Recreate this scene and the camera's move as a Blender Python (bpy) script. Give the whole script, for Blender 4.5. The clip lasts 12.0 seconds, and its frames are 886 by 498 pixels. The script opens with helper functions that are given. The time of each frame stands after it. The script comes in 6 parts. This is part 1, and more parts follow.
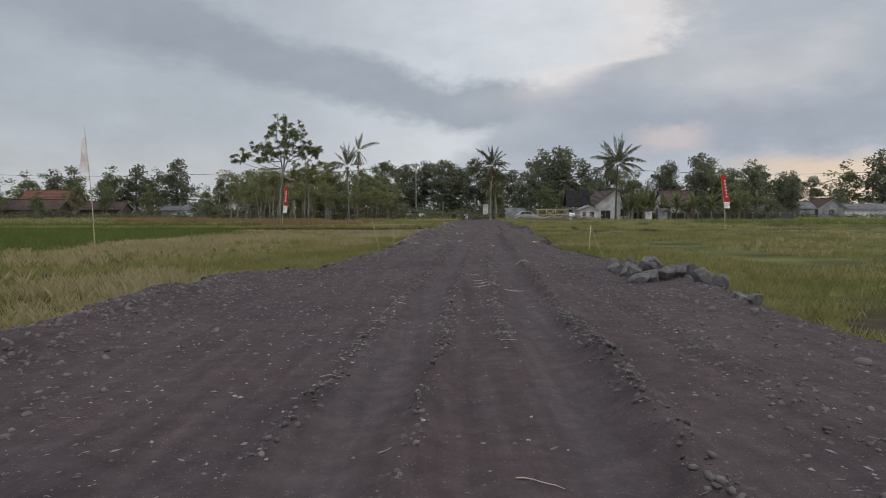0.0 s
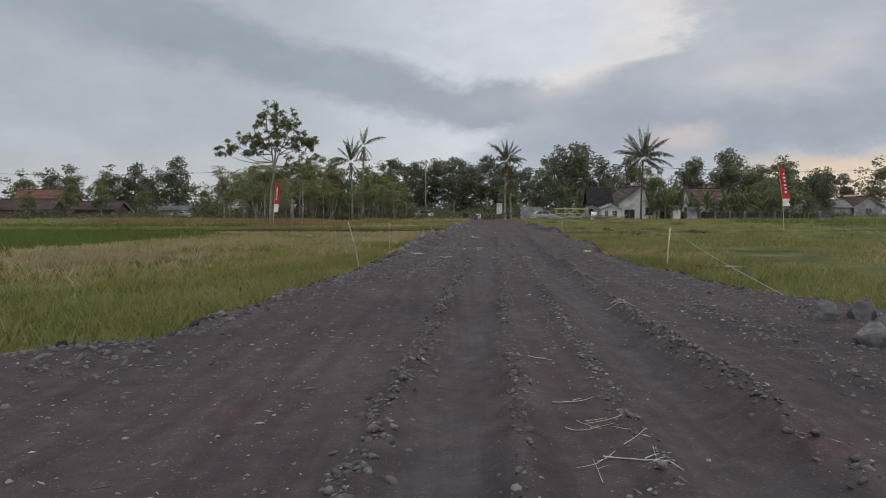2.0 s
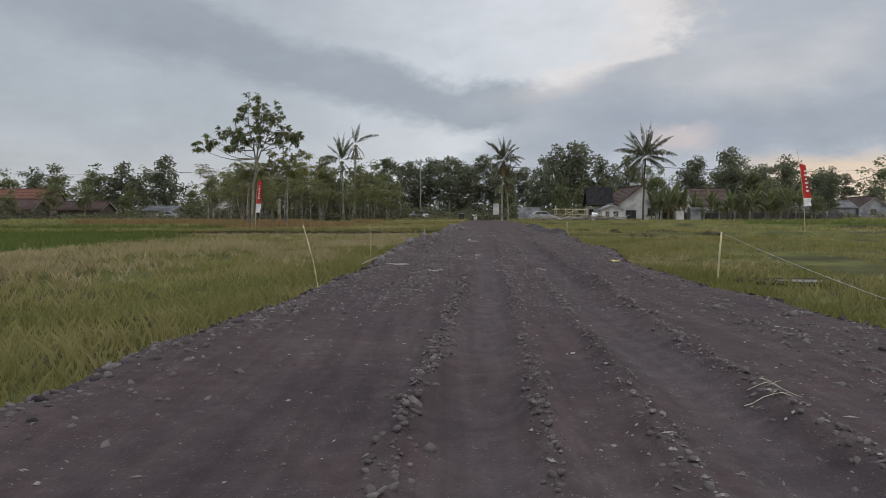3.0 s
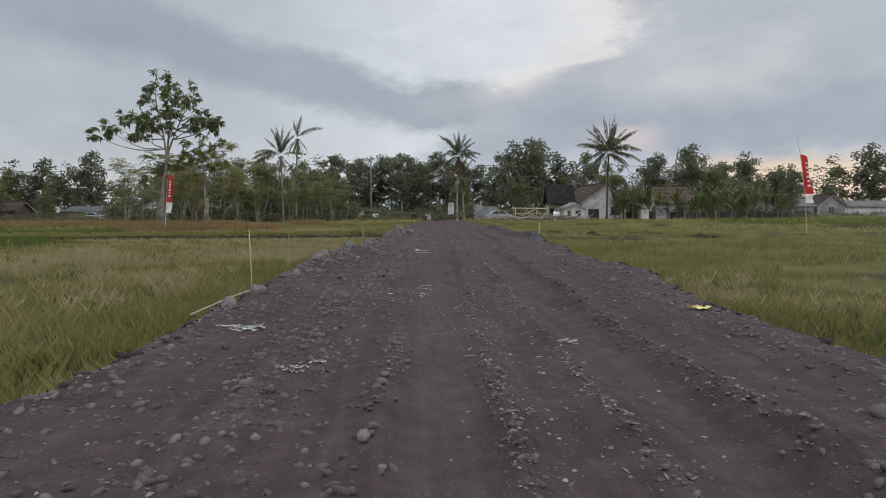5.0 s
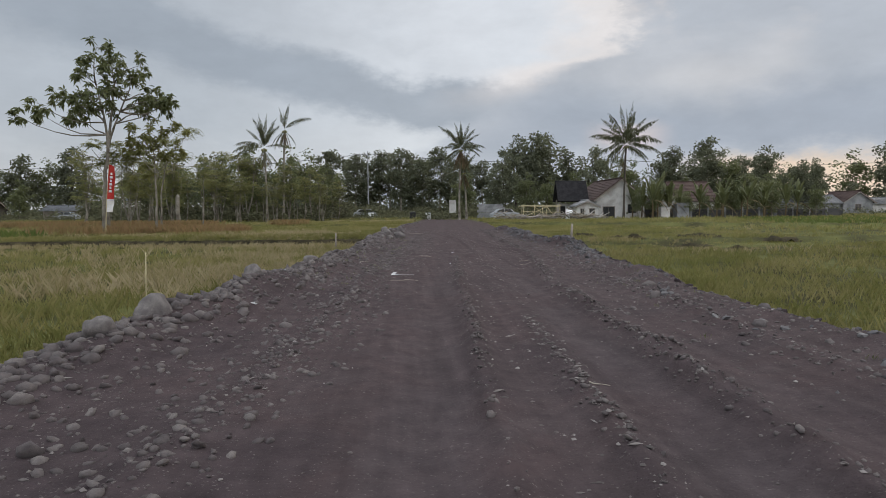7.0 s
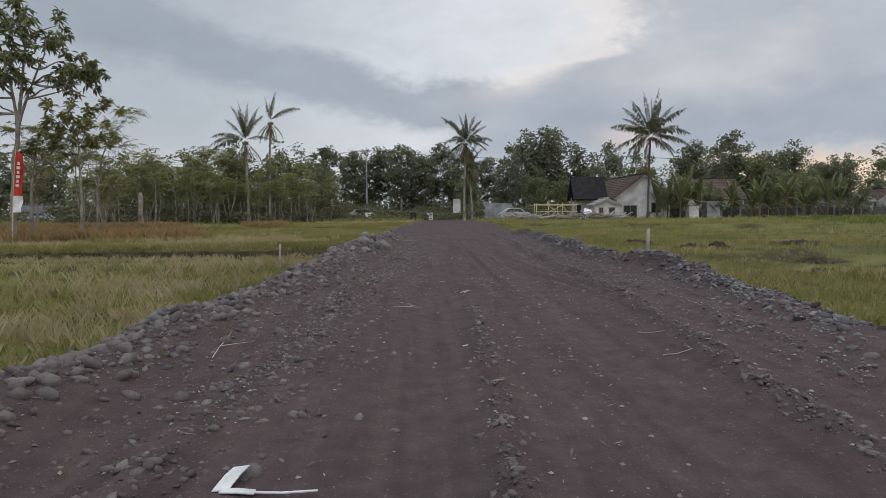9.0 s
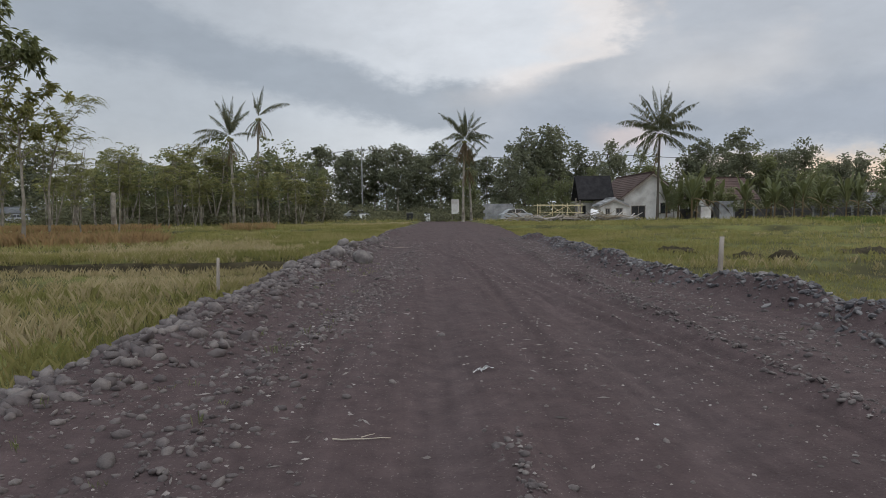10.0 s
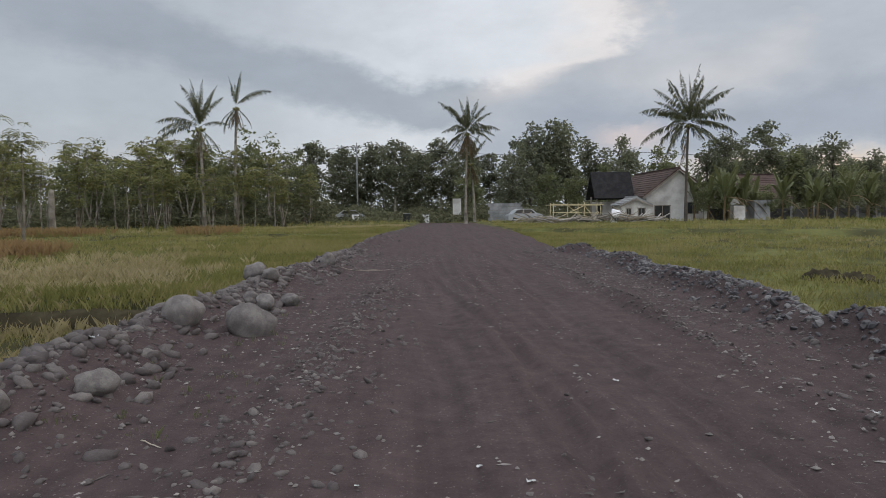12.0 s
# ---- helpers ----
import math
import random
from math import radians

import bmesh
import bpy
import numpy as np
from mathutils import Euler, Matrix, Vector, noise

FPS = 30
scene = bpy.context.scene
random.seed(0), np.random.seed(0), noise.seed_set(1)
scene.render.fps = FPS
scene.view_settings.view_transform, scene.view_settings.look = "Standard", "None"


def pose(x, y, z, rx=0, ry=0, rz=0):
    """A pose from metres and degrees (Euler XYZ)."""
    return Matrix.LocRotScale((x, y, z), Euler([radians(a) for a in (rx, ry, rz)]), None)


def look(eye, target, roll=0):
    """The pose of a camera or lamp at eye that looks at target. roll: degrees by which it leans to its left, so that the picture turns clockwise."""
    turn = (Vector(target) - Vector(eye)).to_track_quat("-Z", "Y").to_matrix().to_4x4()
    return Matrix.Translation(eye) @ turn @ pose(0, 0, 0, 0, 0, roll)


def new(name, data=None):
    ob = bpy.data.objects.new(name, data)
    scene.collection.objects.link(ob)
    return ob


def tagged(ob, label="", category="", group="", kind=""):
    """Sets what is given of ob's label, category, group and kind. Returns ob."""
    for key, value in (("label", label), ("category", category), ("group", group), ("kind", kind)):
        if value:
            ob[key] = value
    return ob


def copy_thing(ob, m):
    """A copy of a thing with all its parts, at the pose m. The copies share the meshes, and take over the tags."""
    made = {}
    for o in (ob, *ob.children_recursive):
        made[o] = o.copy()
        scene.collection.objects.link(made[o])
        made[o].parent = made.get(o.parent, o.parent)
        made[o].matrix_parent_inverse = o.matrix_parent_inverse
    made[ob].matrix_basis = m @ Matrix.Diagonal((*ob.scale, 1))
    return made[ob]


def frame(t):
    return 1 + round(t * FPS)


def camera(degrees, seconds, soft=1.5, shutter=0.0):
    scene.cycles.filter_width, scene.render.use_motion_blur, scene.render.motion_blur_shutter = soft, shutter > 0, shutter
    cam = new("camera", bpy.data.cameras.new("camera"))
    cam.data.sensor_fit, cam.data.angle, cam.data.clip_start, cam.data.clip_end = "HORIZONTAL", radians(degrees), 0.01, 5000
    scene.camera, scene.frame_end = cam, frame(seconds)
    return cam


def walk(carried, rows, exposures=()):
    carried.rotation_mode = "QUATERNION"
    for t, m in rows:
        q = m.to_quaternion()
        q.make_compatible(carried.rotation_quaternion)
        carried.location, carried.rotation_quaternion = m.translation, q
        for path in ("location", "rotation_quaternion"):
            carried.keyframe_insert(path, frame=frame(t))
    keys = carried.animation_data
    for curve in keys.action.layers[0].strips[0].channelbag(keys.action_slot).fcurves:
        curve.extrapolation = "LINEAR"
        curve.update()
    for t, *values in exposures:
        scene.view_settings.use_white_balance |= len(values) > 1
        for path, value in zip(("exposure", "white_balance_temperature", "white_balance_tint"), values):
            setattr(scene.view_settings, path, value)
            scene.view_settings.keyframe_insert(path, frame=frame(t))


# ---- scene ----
cam = camera(68.9, 12.0, soft=0.8, shutter=0.0)
METRES, EYE, TILT, LEAN, TURN = 48.0, 1.2, -3.15, 0.0, 0.0
ROWS = [
    (0.0, 0.0, 0.0, 0.0, 0.0, 0.0, -0.0),
    (0.5, 0.001, 0.0387, 0.0022, 0.03, 0.02, -0.03),
    (1.0, -0.0014, 0.0796, 0.0035, 0.39, 0.02, -0.13),
    (1.5, -0.0022, 0.1201, 0.005, 0.91, -0.01, -0.12),
    (2.0, -0.0011, 0.1618, 0.0072, 0.95, 0.0, 0.02),
    (2.5, 0.0002, 0.201, 0.009, 0.85, 0.03, 0.05),
    (3.0, 0.0004, 0.2409, 0.0112, 0.57, 0.06, 0.03),
    (3.5, 0.0026, 0.2806, 0.0141, 0.55, 0.1, 0.12),
    (3.7, 0.0036, 0.2963, 0.0149, -0.75, 0.1, 0.16),
    (4.4, 0.0069, 0.3513, 0.0176, -3.3, 0.07, 0.38),
    (5.3, 0.0111, 0.4221, 0.021, -3.46, 0.02, 0.48),
    (5.5, 0.0121, 0.4378, 0.0218, -3.46, 0.02, 0.49),
    (6.0, 0.0155, 0.4804, 0.023, -3.36, -0.06, 0.55),
    (6.5, 0.0185, 0.5239, 0.0261, -3.33, -0.09, 0.59),
    (7.0, 0.0217, 0.5677, 0.0284, -3.3, -0.08, 0.62),
    (9.0, 0.0319, 0.7443, 0.0378, -3.01, -0.07, 0.73),
    (9.5, 0.0343, 0.7875, 0.0404, -2.97, -0.03, 0.78),
    (10.0, 0.0366, 0.8293, 0.043, -3.19, 0.0, 0.82),
    (10.5, 0.0369, 0.8712, 0.0442, -3.18, 0.03, 0.71),
    (11.0, 0.0395, 0.9132, 0.0466, -3.14, 0.03, 0.83),
    (11.5, 0.0436, 0.9546, 0.0493, -3.14, 0.01, 0.92),
    (12.0, 0.0462, 0.9969, 0.0526, -3.15, 0.04, 0.86),
]

walk(cam, [(t, pose(0, 0, EYE, TILT, LEAN, TURN) @ pose(METRES * x, METRES * y, METRES * z, 90 + pitch, roll, yaw)) for t, x, y, z, yaw, pitch, roll in ROWS], exposures=[(0.0, -0.09), (3.5, -0.06), (5.5, 0.0), (12.0, 0.02)])


# ---- node arithmetic ----
class Sig:
    """A number inside a node tree, with plain arithmetic."""

    def __init__(self, tree, socket):
        self.tree, self.socket = tree, socket

    def op(self, kind, *others, clamp=False):
        node = self.tree.nodes.new("ShaderNodeMath")
        node.operation, node.use_clamp = kind, clamp
        for k, value in enumerate((self, *others)):
            if isinstance(value, Sig):
                self.tree.links.new(value.socket, node.inputs[k])
            else:
                node.inputs[k].default_value = value
        return Sig(self.tree, node.outputs[0])

    def __add__(self, o):
        return self.op("ADD", o)

    def __sub__(self, o):
        return self.op("SUBTRACT", o)

    def __mul__(self, o):
        return self.op("MULTIPLY", o)

    def __truediv__(self, o):
        return self.op("DIVIDE", o)

    def flip(self):
        return self * -1.0 + 1.0

    def step(self, lo, hi):
        node = self.tree.nodes.new("ShaderNodeMapRange")
        node.interpolation_type, node.clamp = "SMOOTHSTEP", True
        self.tree.links.new(self.socket, node.inputs["Value"])
        node.inputs["From Min"].default_value, node.inputs["From Max"].default_value = lo, hi
        return Sig(self.tree, node.outputs["Result"])


def mix_colour(tree, factor, a, b):
    """A colour between a and b (tuples or sockets)."""
    node = tree.nodes.new("ShaderNodeMix")
    node.data_type = "RGBA"
    if isinstance(factor, Sig):
        tree.links.new(factor.socket, node.inputs[0])
    else:
        node.inputs[0].default_value = factor
    for k, value in ((6, a), (7, b)):
        if isinstance(value, tuple):
            node.inputs[k].default_value = (*value, 1)
        else:
            tree.links.new(value, node.inputs[k])
    return node.outputs[2]


def noise_sig(tree, vector, scale, detail=4.0, rough=0.55, colour=False):
    node = tree.nodes.new("ShaderNodeTexNoise")
    node.inputs["Scale"].default_value, node.inputs["Detail"].default_value = scale, detail
    node.inputs["Roughness"].default_value = rough
    if vector is not None:
        tree.links.new(vector, node.inputs["Vector"])
    return Sig(tree, node.outputs[0])


# ---- sky and sun ----
SUN_UP, SUN_AZ = radians(24), radians(48)
world = bpy.data.worlds.new("sky")
scene.world = world
world.use_nodes = True
wt = world.node_tree
wt.nodes.clear()
sky = wt.nodes.new("ShaderNodeTexSky")
sky.sky_type, sky.sun_disc = "NISHITA", False
sky.sun_elevation, sky.sun_rotation = SUN_UP, SUN_AZ
coord = wt.nodes.new("ShaderNodeTexCoord")
split = wt.nodes.new("ShaderNodeSeparateXYZ")
wt.links.new(coord.outputs["Generated"], split.inputs[0])
sx, sy, sz = (Sig(wt, split.outputs[k]) for k in range(3))
level = (sx * sx + sy * sy + 0.0004).op("SQRT")
azim, elev = sx.op("ARCTAN2", sy), sz / level
flat = wt.nodes.new("ShaderNodeCombineXYZ")
wt.links.new(azim.socket, flat.inputs[0])
wt.links.new((elev * 1.9).socket, flat.inputs[1])
puff = noise_sig(wt, flat.outputs[0], 5.0, 7, 0.56) - 0.5
curl = noise_sig(wt, flat.outputs[0], 11.0, 8, 0.68) - 0.5
wide = noise_sig(wt, flat.outputs[0], 2.2, 3, 0.5)
e2 = elev + puff * 0.10 + curl * 0.05
lift = elev.step(0.0, 0.16)
haze = mix_colour(wt, lift, (0.545, 0.56, 0.588), (0.44, 0.478, 0.528))
haze = mix_colour(wt, azim.step(-0.35, 0.12), haze, (0.66, 0.69, 0.735))
clear = wt.nodes.new("ShaderNodeVectorMath")
clear.operation = "SCALE"
clear.inputs["Scale"].default_value = 0.09
wt.links.new(sky.outputs[0], clear.inputs[0])
cover = mix_colour(wt, 0.92, clear.outputs[0], haze)
# long grey band that sinks towards the road's end
low_a, high_a = azim.op("MINIMUM", 0.0), azim.op("MAXIMUM", 0.0)
mid = low_a * -0.25 + high_a * -0.05 + 0.165
half = low_a * -0.045 + 0.038
band = ((e2 - mid) / half).op("ABSOLUTE").step(0.5, 1.3).flip() * azim.step(-0.85, -0.45) * azim.step(0.25, 0.5).flip()
cover = mix_colour(wt, band * 0.8, cover, (0.30, 0.345, 0.405))
wisp = (noise_sig(wt, flat.outputs[0], 3.4, 6, 0.62).step(0.5, 0.75)) * 0.35
cover = mix_colour(wt, wisp * azim.step(-0.1, 0.2).flip(), cover, (0.33, 0.38, 0.44))
# heaped cloud with a lit rim
billow = noise_sig(wt, flat.outputs[0], 16.0, 6, 0.6) - 0.5
e3 = elev + puff * 0.05 + billow * 0.05
a3 = azim + puff * 0.16 + billow * 0.16
edge = a3 - (e3.op("MINIMUM", 0.235) - 0.148) * 1.6 - 0.112 - e3.step(0.212, 0.236) * 0.07
heap = edge.step(-0.02, 0.045)
rim = edge.step(-0.13, 0.0) * elev.step(0.14, 0.21)
cover = mix_colour(wt, rim * 0.6, cover, (0.77, 0.71, 0.68))
inner = mix_colour(wt, wide.step(0.42, 0.72), (0.425, 0.465, 0.525), (0.56, 0.565, 0.585))
cover = mix_colour(wt, heap * 0.95, cover, inner)
high = (noise_sig(wt, flat.outputs[0], 4.2, 6, 0.55).step(0.5, 0.68)) * heap * elev.step(0.2, 0.3) * 0.75
cover = mix_colour(wt, high, cover, (0.70, 0.65, 0.63))
low = e2.step(0.075, 0.105) * e2.step(0.13, 0.2).flip() * azim.step(0.0, 0.3)
cover = mix_colour(wt, low * 0.8, cover, (0.335, 0.38, 0.45))
blush = ((azim - 0.335) / 0.075).op("ABSOLUTE").step(0.2, 1.0).flip() * ((e2 - 0.105) / 0.03).op("ABSOLUTE").step(0.1, 1.0).flip()
cover = mix_colour(wt, blush * 0.75, cover, (0.64, 0.57, 0.57))
glow = azim.step(0.36, 0.52) * e2.step(0.058, 0.088).flip()
cover = mix_colour(wt, glow * 0.85, cover, (0.80, 0.64, 0.49))
under = azim.step(-0.1, 0.15) * azim.step(0.3, 0.45).flip() * elev.step(0.03, 0.1).flip()
cover = mix_colour(wt, under * 0.6, cover, (0.52, 0.55, 0.60))
ripple = noise_sig(wt, flat.outputs[0], 9.0, 8, 0.6)
shade = wt.nodes.new("ShaderNodeVectorMath")
shade.operation = "SCALE"
wt.links.new(cover, shade.inputs[0])
wt.links.new((ripple * 0.34 + 0.84).socket, shade.inputs["Scale"])
cover = shade.outputs[0]
back = wt.nodes.new("ShaderNodeBackground")
wt.links.new(cover, back.inputs["Color"])
# Extra glow added to the unseen sky behind the start, lifting camera-facing surfaces.
wt.links.new((elev.step(0.34, 1.6) * 2.15 + (sy * -1.0).step(-0.15, 0.7) * 1.55 + 1.05).socket, back.inputs["Strength"])
out = wt.nodes.new("ShaderNodeOutputWorld")
wt.links.new(back.outputs[0], out.inputs["Surface"])

sun = new("sun", bpy.data.lights.new("sun", "SUN"))
sun.data.energy, sun.data.angle, sun.data.color = 0.55, radians(30), (1.0, 0.9, 0.8)
sun.matrix_world = look((0, 0, 0), (-math.sin(SUN_AZ) * math.cos(SUN_UP), -math.cos(SUN_AZ) * math.cos(SUN_UP), -math.sin(SUN_UP)))


# ---- materials ----
def material(name, colours, scale=4.0, rough=0.85, bump=0.0, bump_scale=40.0, island=0.0, objects=0.0, metal=0.0, leaf=0.0, fine=0.25, specular=0.3, streak=0.0):
    """A surface that wanders between the given colours at two scales."""
    mat = bpy.data.materials.new(name)
    mat.use_nodes = True
    tree = mat.node_tree
    shader = tree.nodes["Principled BSDF"]
    place = tree.nodes.new("ShaderNodeTexCoord").outputs["Object"]
    big = noise_sig(tree, place, scale, 5, 0.6).step(0.32, 0.68)
    if island:
        big = big * (1 - island) + Sig(tree, tree.nodes.new("ShaderNodeNewGeometry").outputs["Random Per Island"]) * island
    if objects:
        big = big * (1 - objects) + Sig(tree, tree.nodes.new("ShaderNodeObjectInfo").outputs["Random"]) * objects
    ramp = tree.nodes.new("ShaderNodeValToRGB")
    while len(ramp.color_ramp.elements) < len(colours):
        ramp.color_ramp.elements.new(0.5)
    for k, colour in enumerate(colours):
        ramp.color_ramp.elements[k].position = k / max(1, len(colours) - 1)
        ramp.color_ramp.elements[k].color = (*colour, 1)
    tree.links.new(big.socket, ramp.inputs[0])
    small = noise_sig(tree, place, scale * 11, 4, 0.65)
    gain = tree.nodes.new("ShaderNodeVectorMath")
    gain.operation = "SCALE"
    base_colour, strength = ramp.outputs[0], small * (2 * fine) + (1 - fine)
    if streak:
        # wheel-drawn streaks and fine pale grains
        drawn = tree.nodes.new("ShaderNodeMapping")
        drawn.inputs["Scale"].default_value = (3.2, 0.16, 1.0)
        drawn.inputs["Rotation"].default_value = (0, 0, 0.048)
        tree.links.new(place, drawn.inputs["Vector"])
        lines = noise_sig(tree, drawn.outputs[0], 1.0, 5, 0.62)
        base_colour = mix_colour(tree, lines.step(0.42, 0.68) * 0.6, base_colour, (0.066, 0.0505, 0.0505))
        # the two wheel tracks, packed smooth and greyer than the loose red-brown sand
        axes = tree.nodes.new("ShaderNodeSeparateXYZ")
        tree.links.new(place, axes.inputs[0])
        across = Sig(tree, axes.outputs[0]) - Sig(tree, axes.outputs[1]) * 0.062 + (noise_sig(tree, drawn.outputs[0], 0.5, 3, 0.5) - 0.5) * 0.5
        packed = (across + 0.77).op("ABSOLUTE").step(0.10, 0.34).flip() + (across - 0.57).op("ABSOLUTE").step(0.08, 0.34).flip()
        packed = packed * noise_sig(tree, place, 0.35, 3, 0.5).step(0.3, 0.55)
        base_colour = mix_colour(tree, packed * 0.6, base_colour, (0.066, 0.0545, 0.0555))
        far_half = (Sig(tree, axes.outputs[1]) + noise_sig(tree, place, 0.4, 3, 0.5) * 14.0).step(32.0, 52.0)
        base_colour = mix_colour(tree, far_half * 0.75, base_colour, (0.0615, 0.0442, 0.0432))
        strength = strength * (noise_sig(tree, drawn.outputs[0], 2.3, 4, 0.6) * (2 * streak) + (1 - streak))
        grains = noise_sig(tree, place, 62.0, 3, 0.6).step(0.62, 0.72)
        base_colour = mix_colour(tree, grains * 0.55, base_colour, (0.20, 0.18, 0.168))
    tree.links.new(base_colour, gain.inputs[0])
    tree.links.new(strength.socket, gain.inputs["Scale"])
    tree.links.new(gain.outputs[0], shader.inputs["Base Color"])
    tree.links.new((small * 0.25 + (rough - 0.12)).socket, shader.inputs["Roughness"])
    shader.inputs["Metallic"].default_value, shader.inputs["Specular IOR Level"].default_value = metal, specular
    if bump:
        node = tree.nodes.new("ShaderNodeBump")
        node.inputs["Strength"].default_value, node.inputs["Distance"].default_value = 0.8, bump
        tree.links.new(noise_sig(tree, place, bump_scale, 5, 0.65).socket, node.inputs["Height"])
        tree.links.new(node.outputs[0], shader.inputs["Normal"])
    if leaf:
        lit = tree.nodes.new("ShaderNodeBsdfTranslucent")
        tree.links.new(gain.outputs[0], lit.inputs["Color"])
        both = tree.nodes.new("ShaderNodeMixShader")
        both.inputs[0].default_value = leaf
        tree.links.new(shader.outputs[0], both.inputs[1])
        tree.links.new(lit.outputs[0], both.inputs[2])
        tree.links.new(both.outputs[0], tree.nodes["Material Output"].inputs["Surface"])
    return mat


SAND = material("volcanic_sand", [(0.044, 0.0335, 0.035), (0.0535, 0.041, 0.042), (0.0575, 0.0415, 0.0415), (0.064, 0.050, 0.0505)], 0.55, 0.95, 0.022, 42, fine=0.6, specular=0.08, streak=0.42)
CLOD = material("sand_clod", [(0.028, 0.022, 0.023), (0.042, 0.033, 0.034), (0.06, 0.048, 0.048)], 9.0, 0.95, 0.01, 50, island=0.5, fine=0.4, specular=0.08)
STONE = material("river_stone", [(0.05, 0.041, 0.04), (0.07, 0.058, 0.056), (0.098, 0.083, 0.078), (0.155, 0.135, 0.124)], 14.0, 0.9, 0.006, 70, island=0.65, fine=0.4)
COBBLE = material("cobble_stone", [(0.066, 0.055, 0.053), (0.094, 0.08, 0.075), (0.135, 0.117, 0.108)], 6.0, 0.85, 0.004, 50, objects=0.7)
BOULDER = material("quarried_rock", [(0.085, 0.074, 0.071), (0.13, 0.115, 0.108), (0.185, 0.166, 0.154)], 3.5, 0.88, 0.012, 22, objects=0.3, fine=0.35)
QUARRY = material("split_rock", [(0.05, 0.044, 0.044), (0.085, 0.076, 0.074), (0.14, 0.127, 0.121)], 5.0, 0.9, 0.015, 26, objects=0.4, fine=0.4)
RUBBLE = material("slaty_rubble", [(0.036, 0.034, 0.037), (0.06, 0.056, 0.059), (0.092, 0.086, 0.086), (0.17, 0.16, 0.155)], 12.0, 0.75, 0.006, 60, island=0.8, fine=0.35)
GRIT = material("pale_stone_chips", [(0.06, 0.051, 0.048), (0.10, 0.086, 0.08), (0.16, 0.141, 0.13), (0.27, 0.243, 0.224)], 3.0, 0.85, island=0.85)
SOIL = material("field_soil", [(0.045, 0.042, 0.022), (0.075, 0.075, 0.03), (0.115, 0.115, 0.042)], 0.35, 0.95, 0.02, 14, fine=0.4, specular=0.02)
MUD = material("wet_mud", [(0.022, 0.019, 0.012), (0.04, 0.033, 0.02), (0.06, 0.05, 0.03)], 2.5, 0.9, 0.05, 9, specular=0.05)
GRASS = material("green_grass", [(0.13, 0.14, 0.036), (0.198, 0.19, 0.058), (0.27, 0.238, 0.092), (0.33, 0.28, 0.135)], 0.30, 0.75, island=0.45, leaf=0.3)
STRAW = material("rice_straw", [(0.25, 0.212, 0.095), (0.35, 0.288, 0.155), (0.47, 0.39, 0.245)], 0.35, 0.8, island=0.6, leaf=0.3)
PADDY = material("young_rice", [(0.085, 0.115, 0.025), (0.125, 0.155, 0.036)], 0.2, 0.7, island=0.4, leaf=0.3)
WEED = material("dry_weed", [(0.22, 0.135, 0.07), (0.29, 0.19, 0.09), (0.2, 0.17, 0.07)], 0.4, 0.85, island=0.6, leaf=0.25)
LEAF_DARK = material("dark_leaf", [(0.082, 0.090, 0.060), (0.126, 0.134, 0.082), (0.185, 0.188, 0.112)], 0.25, 0.6, island=0.55, objects=0.25, leaf=0.5, specular=0.4)
LEAF_MID = material("mid_leaf", [(0.085, 0.096, 0.046), (0.132, 0.145, 0.064), (0.19, 0.192, 0.086)], 0.25, 0.6, island=0.5, objects=0.25, leaf=0.5, specular=0.4)
LEAF_LIGHT = material("light_leaf", [(0.125, 0.13, 0.044), (0.193, 0.19, 0.066), (0.265, 0.24, 0.1)], 0.3, 0.6, island=0.55, objects=0.2, leaf=0.5, specular=0.4)
LEAF_PALM = material("palm_leaf", [(0.05, 0.06, 0.03), (0.085, 0.094, 0.044), (0.165, 0.15, 0.078)], 0.3, 0.5, island=0.7, leaf=0.25)
UNDERGROWTH = material("undergrowth_leaf", [(0.065, 0.068, 0.042), (0.108, 0.108, 0.062), (0.155, 0.148, 0.085)], 0.25, 0.8, island=0.6, leaf=0.35, specular=0.15)
LEAF_DEAD = material("dead_frond", [(0.09, 0.065, 0.035), (0.16, 0.115, 0.06)], 0.5, 0.85, island=0.6, leaf=0.2)
LEAF_BANANA = material("banana_leaf", [(0.06, 0.07, 0.03), (0.10, 0.11, 0.045), (0.19, 0.16, 0.085)], 0.4, 0.6, island=0.7, leaf=0.35)
BARK = material("grey_bark", [(0.1, 0.085, 0.065), (0.17, 0.15, 0.12), (0.25, 0.225, 0.19)], 1.5, 0.9, 0.02, 18)
BARK_DARK = material("dark_bark", [(0.05, 0.042, 0.033), (0.09, 0.075, 0.06)], 1.5, 0.9, 0.02, 18)
BAMBOO = material("bamboo", [(0.3, 0.25, 0.13), (0.42, 0.36, 0.21), (0.25, 0.2, 0.12)], 3.0, 0.6, objects=0.4)
DRY_CANE = material("dry_cane", [(0.12, 0.095, 0.065), (0.2, 0.165, 0.115), (0.32, 0.28, 0.21)], 3.0, 0.8, objects=0.7)
WOOD = material("weathered_wood", [(0.13, 0.105, 0.085), (0.22, 0.19, 0.16), (0.34, 0.31, 0.27)], 2.5, 0.85, objects=0.6)
PALE_WOOD = material("sun_bleached_wood", [(0.16, 0.14, 0.12), (0.26, 0.235, 0.21), (0.4, 0.38, 0.355)], 2.5, 0.85, objects=0.6)
PLASTER = material("limewashed_wall", [(0.33, 0.31, 0.285), (0.46, 0.44, 0.41), (0.53, 0.515, 0.49)], 0.6, 0.9, 0.003, 30)
WHITE = material("white_paint", [(0.6, 0.6, 0.6), (0.75, 0.75, 0.75)], 1.0, 0.6)
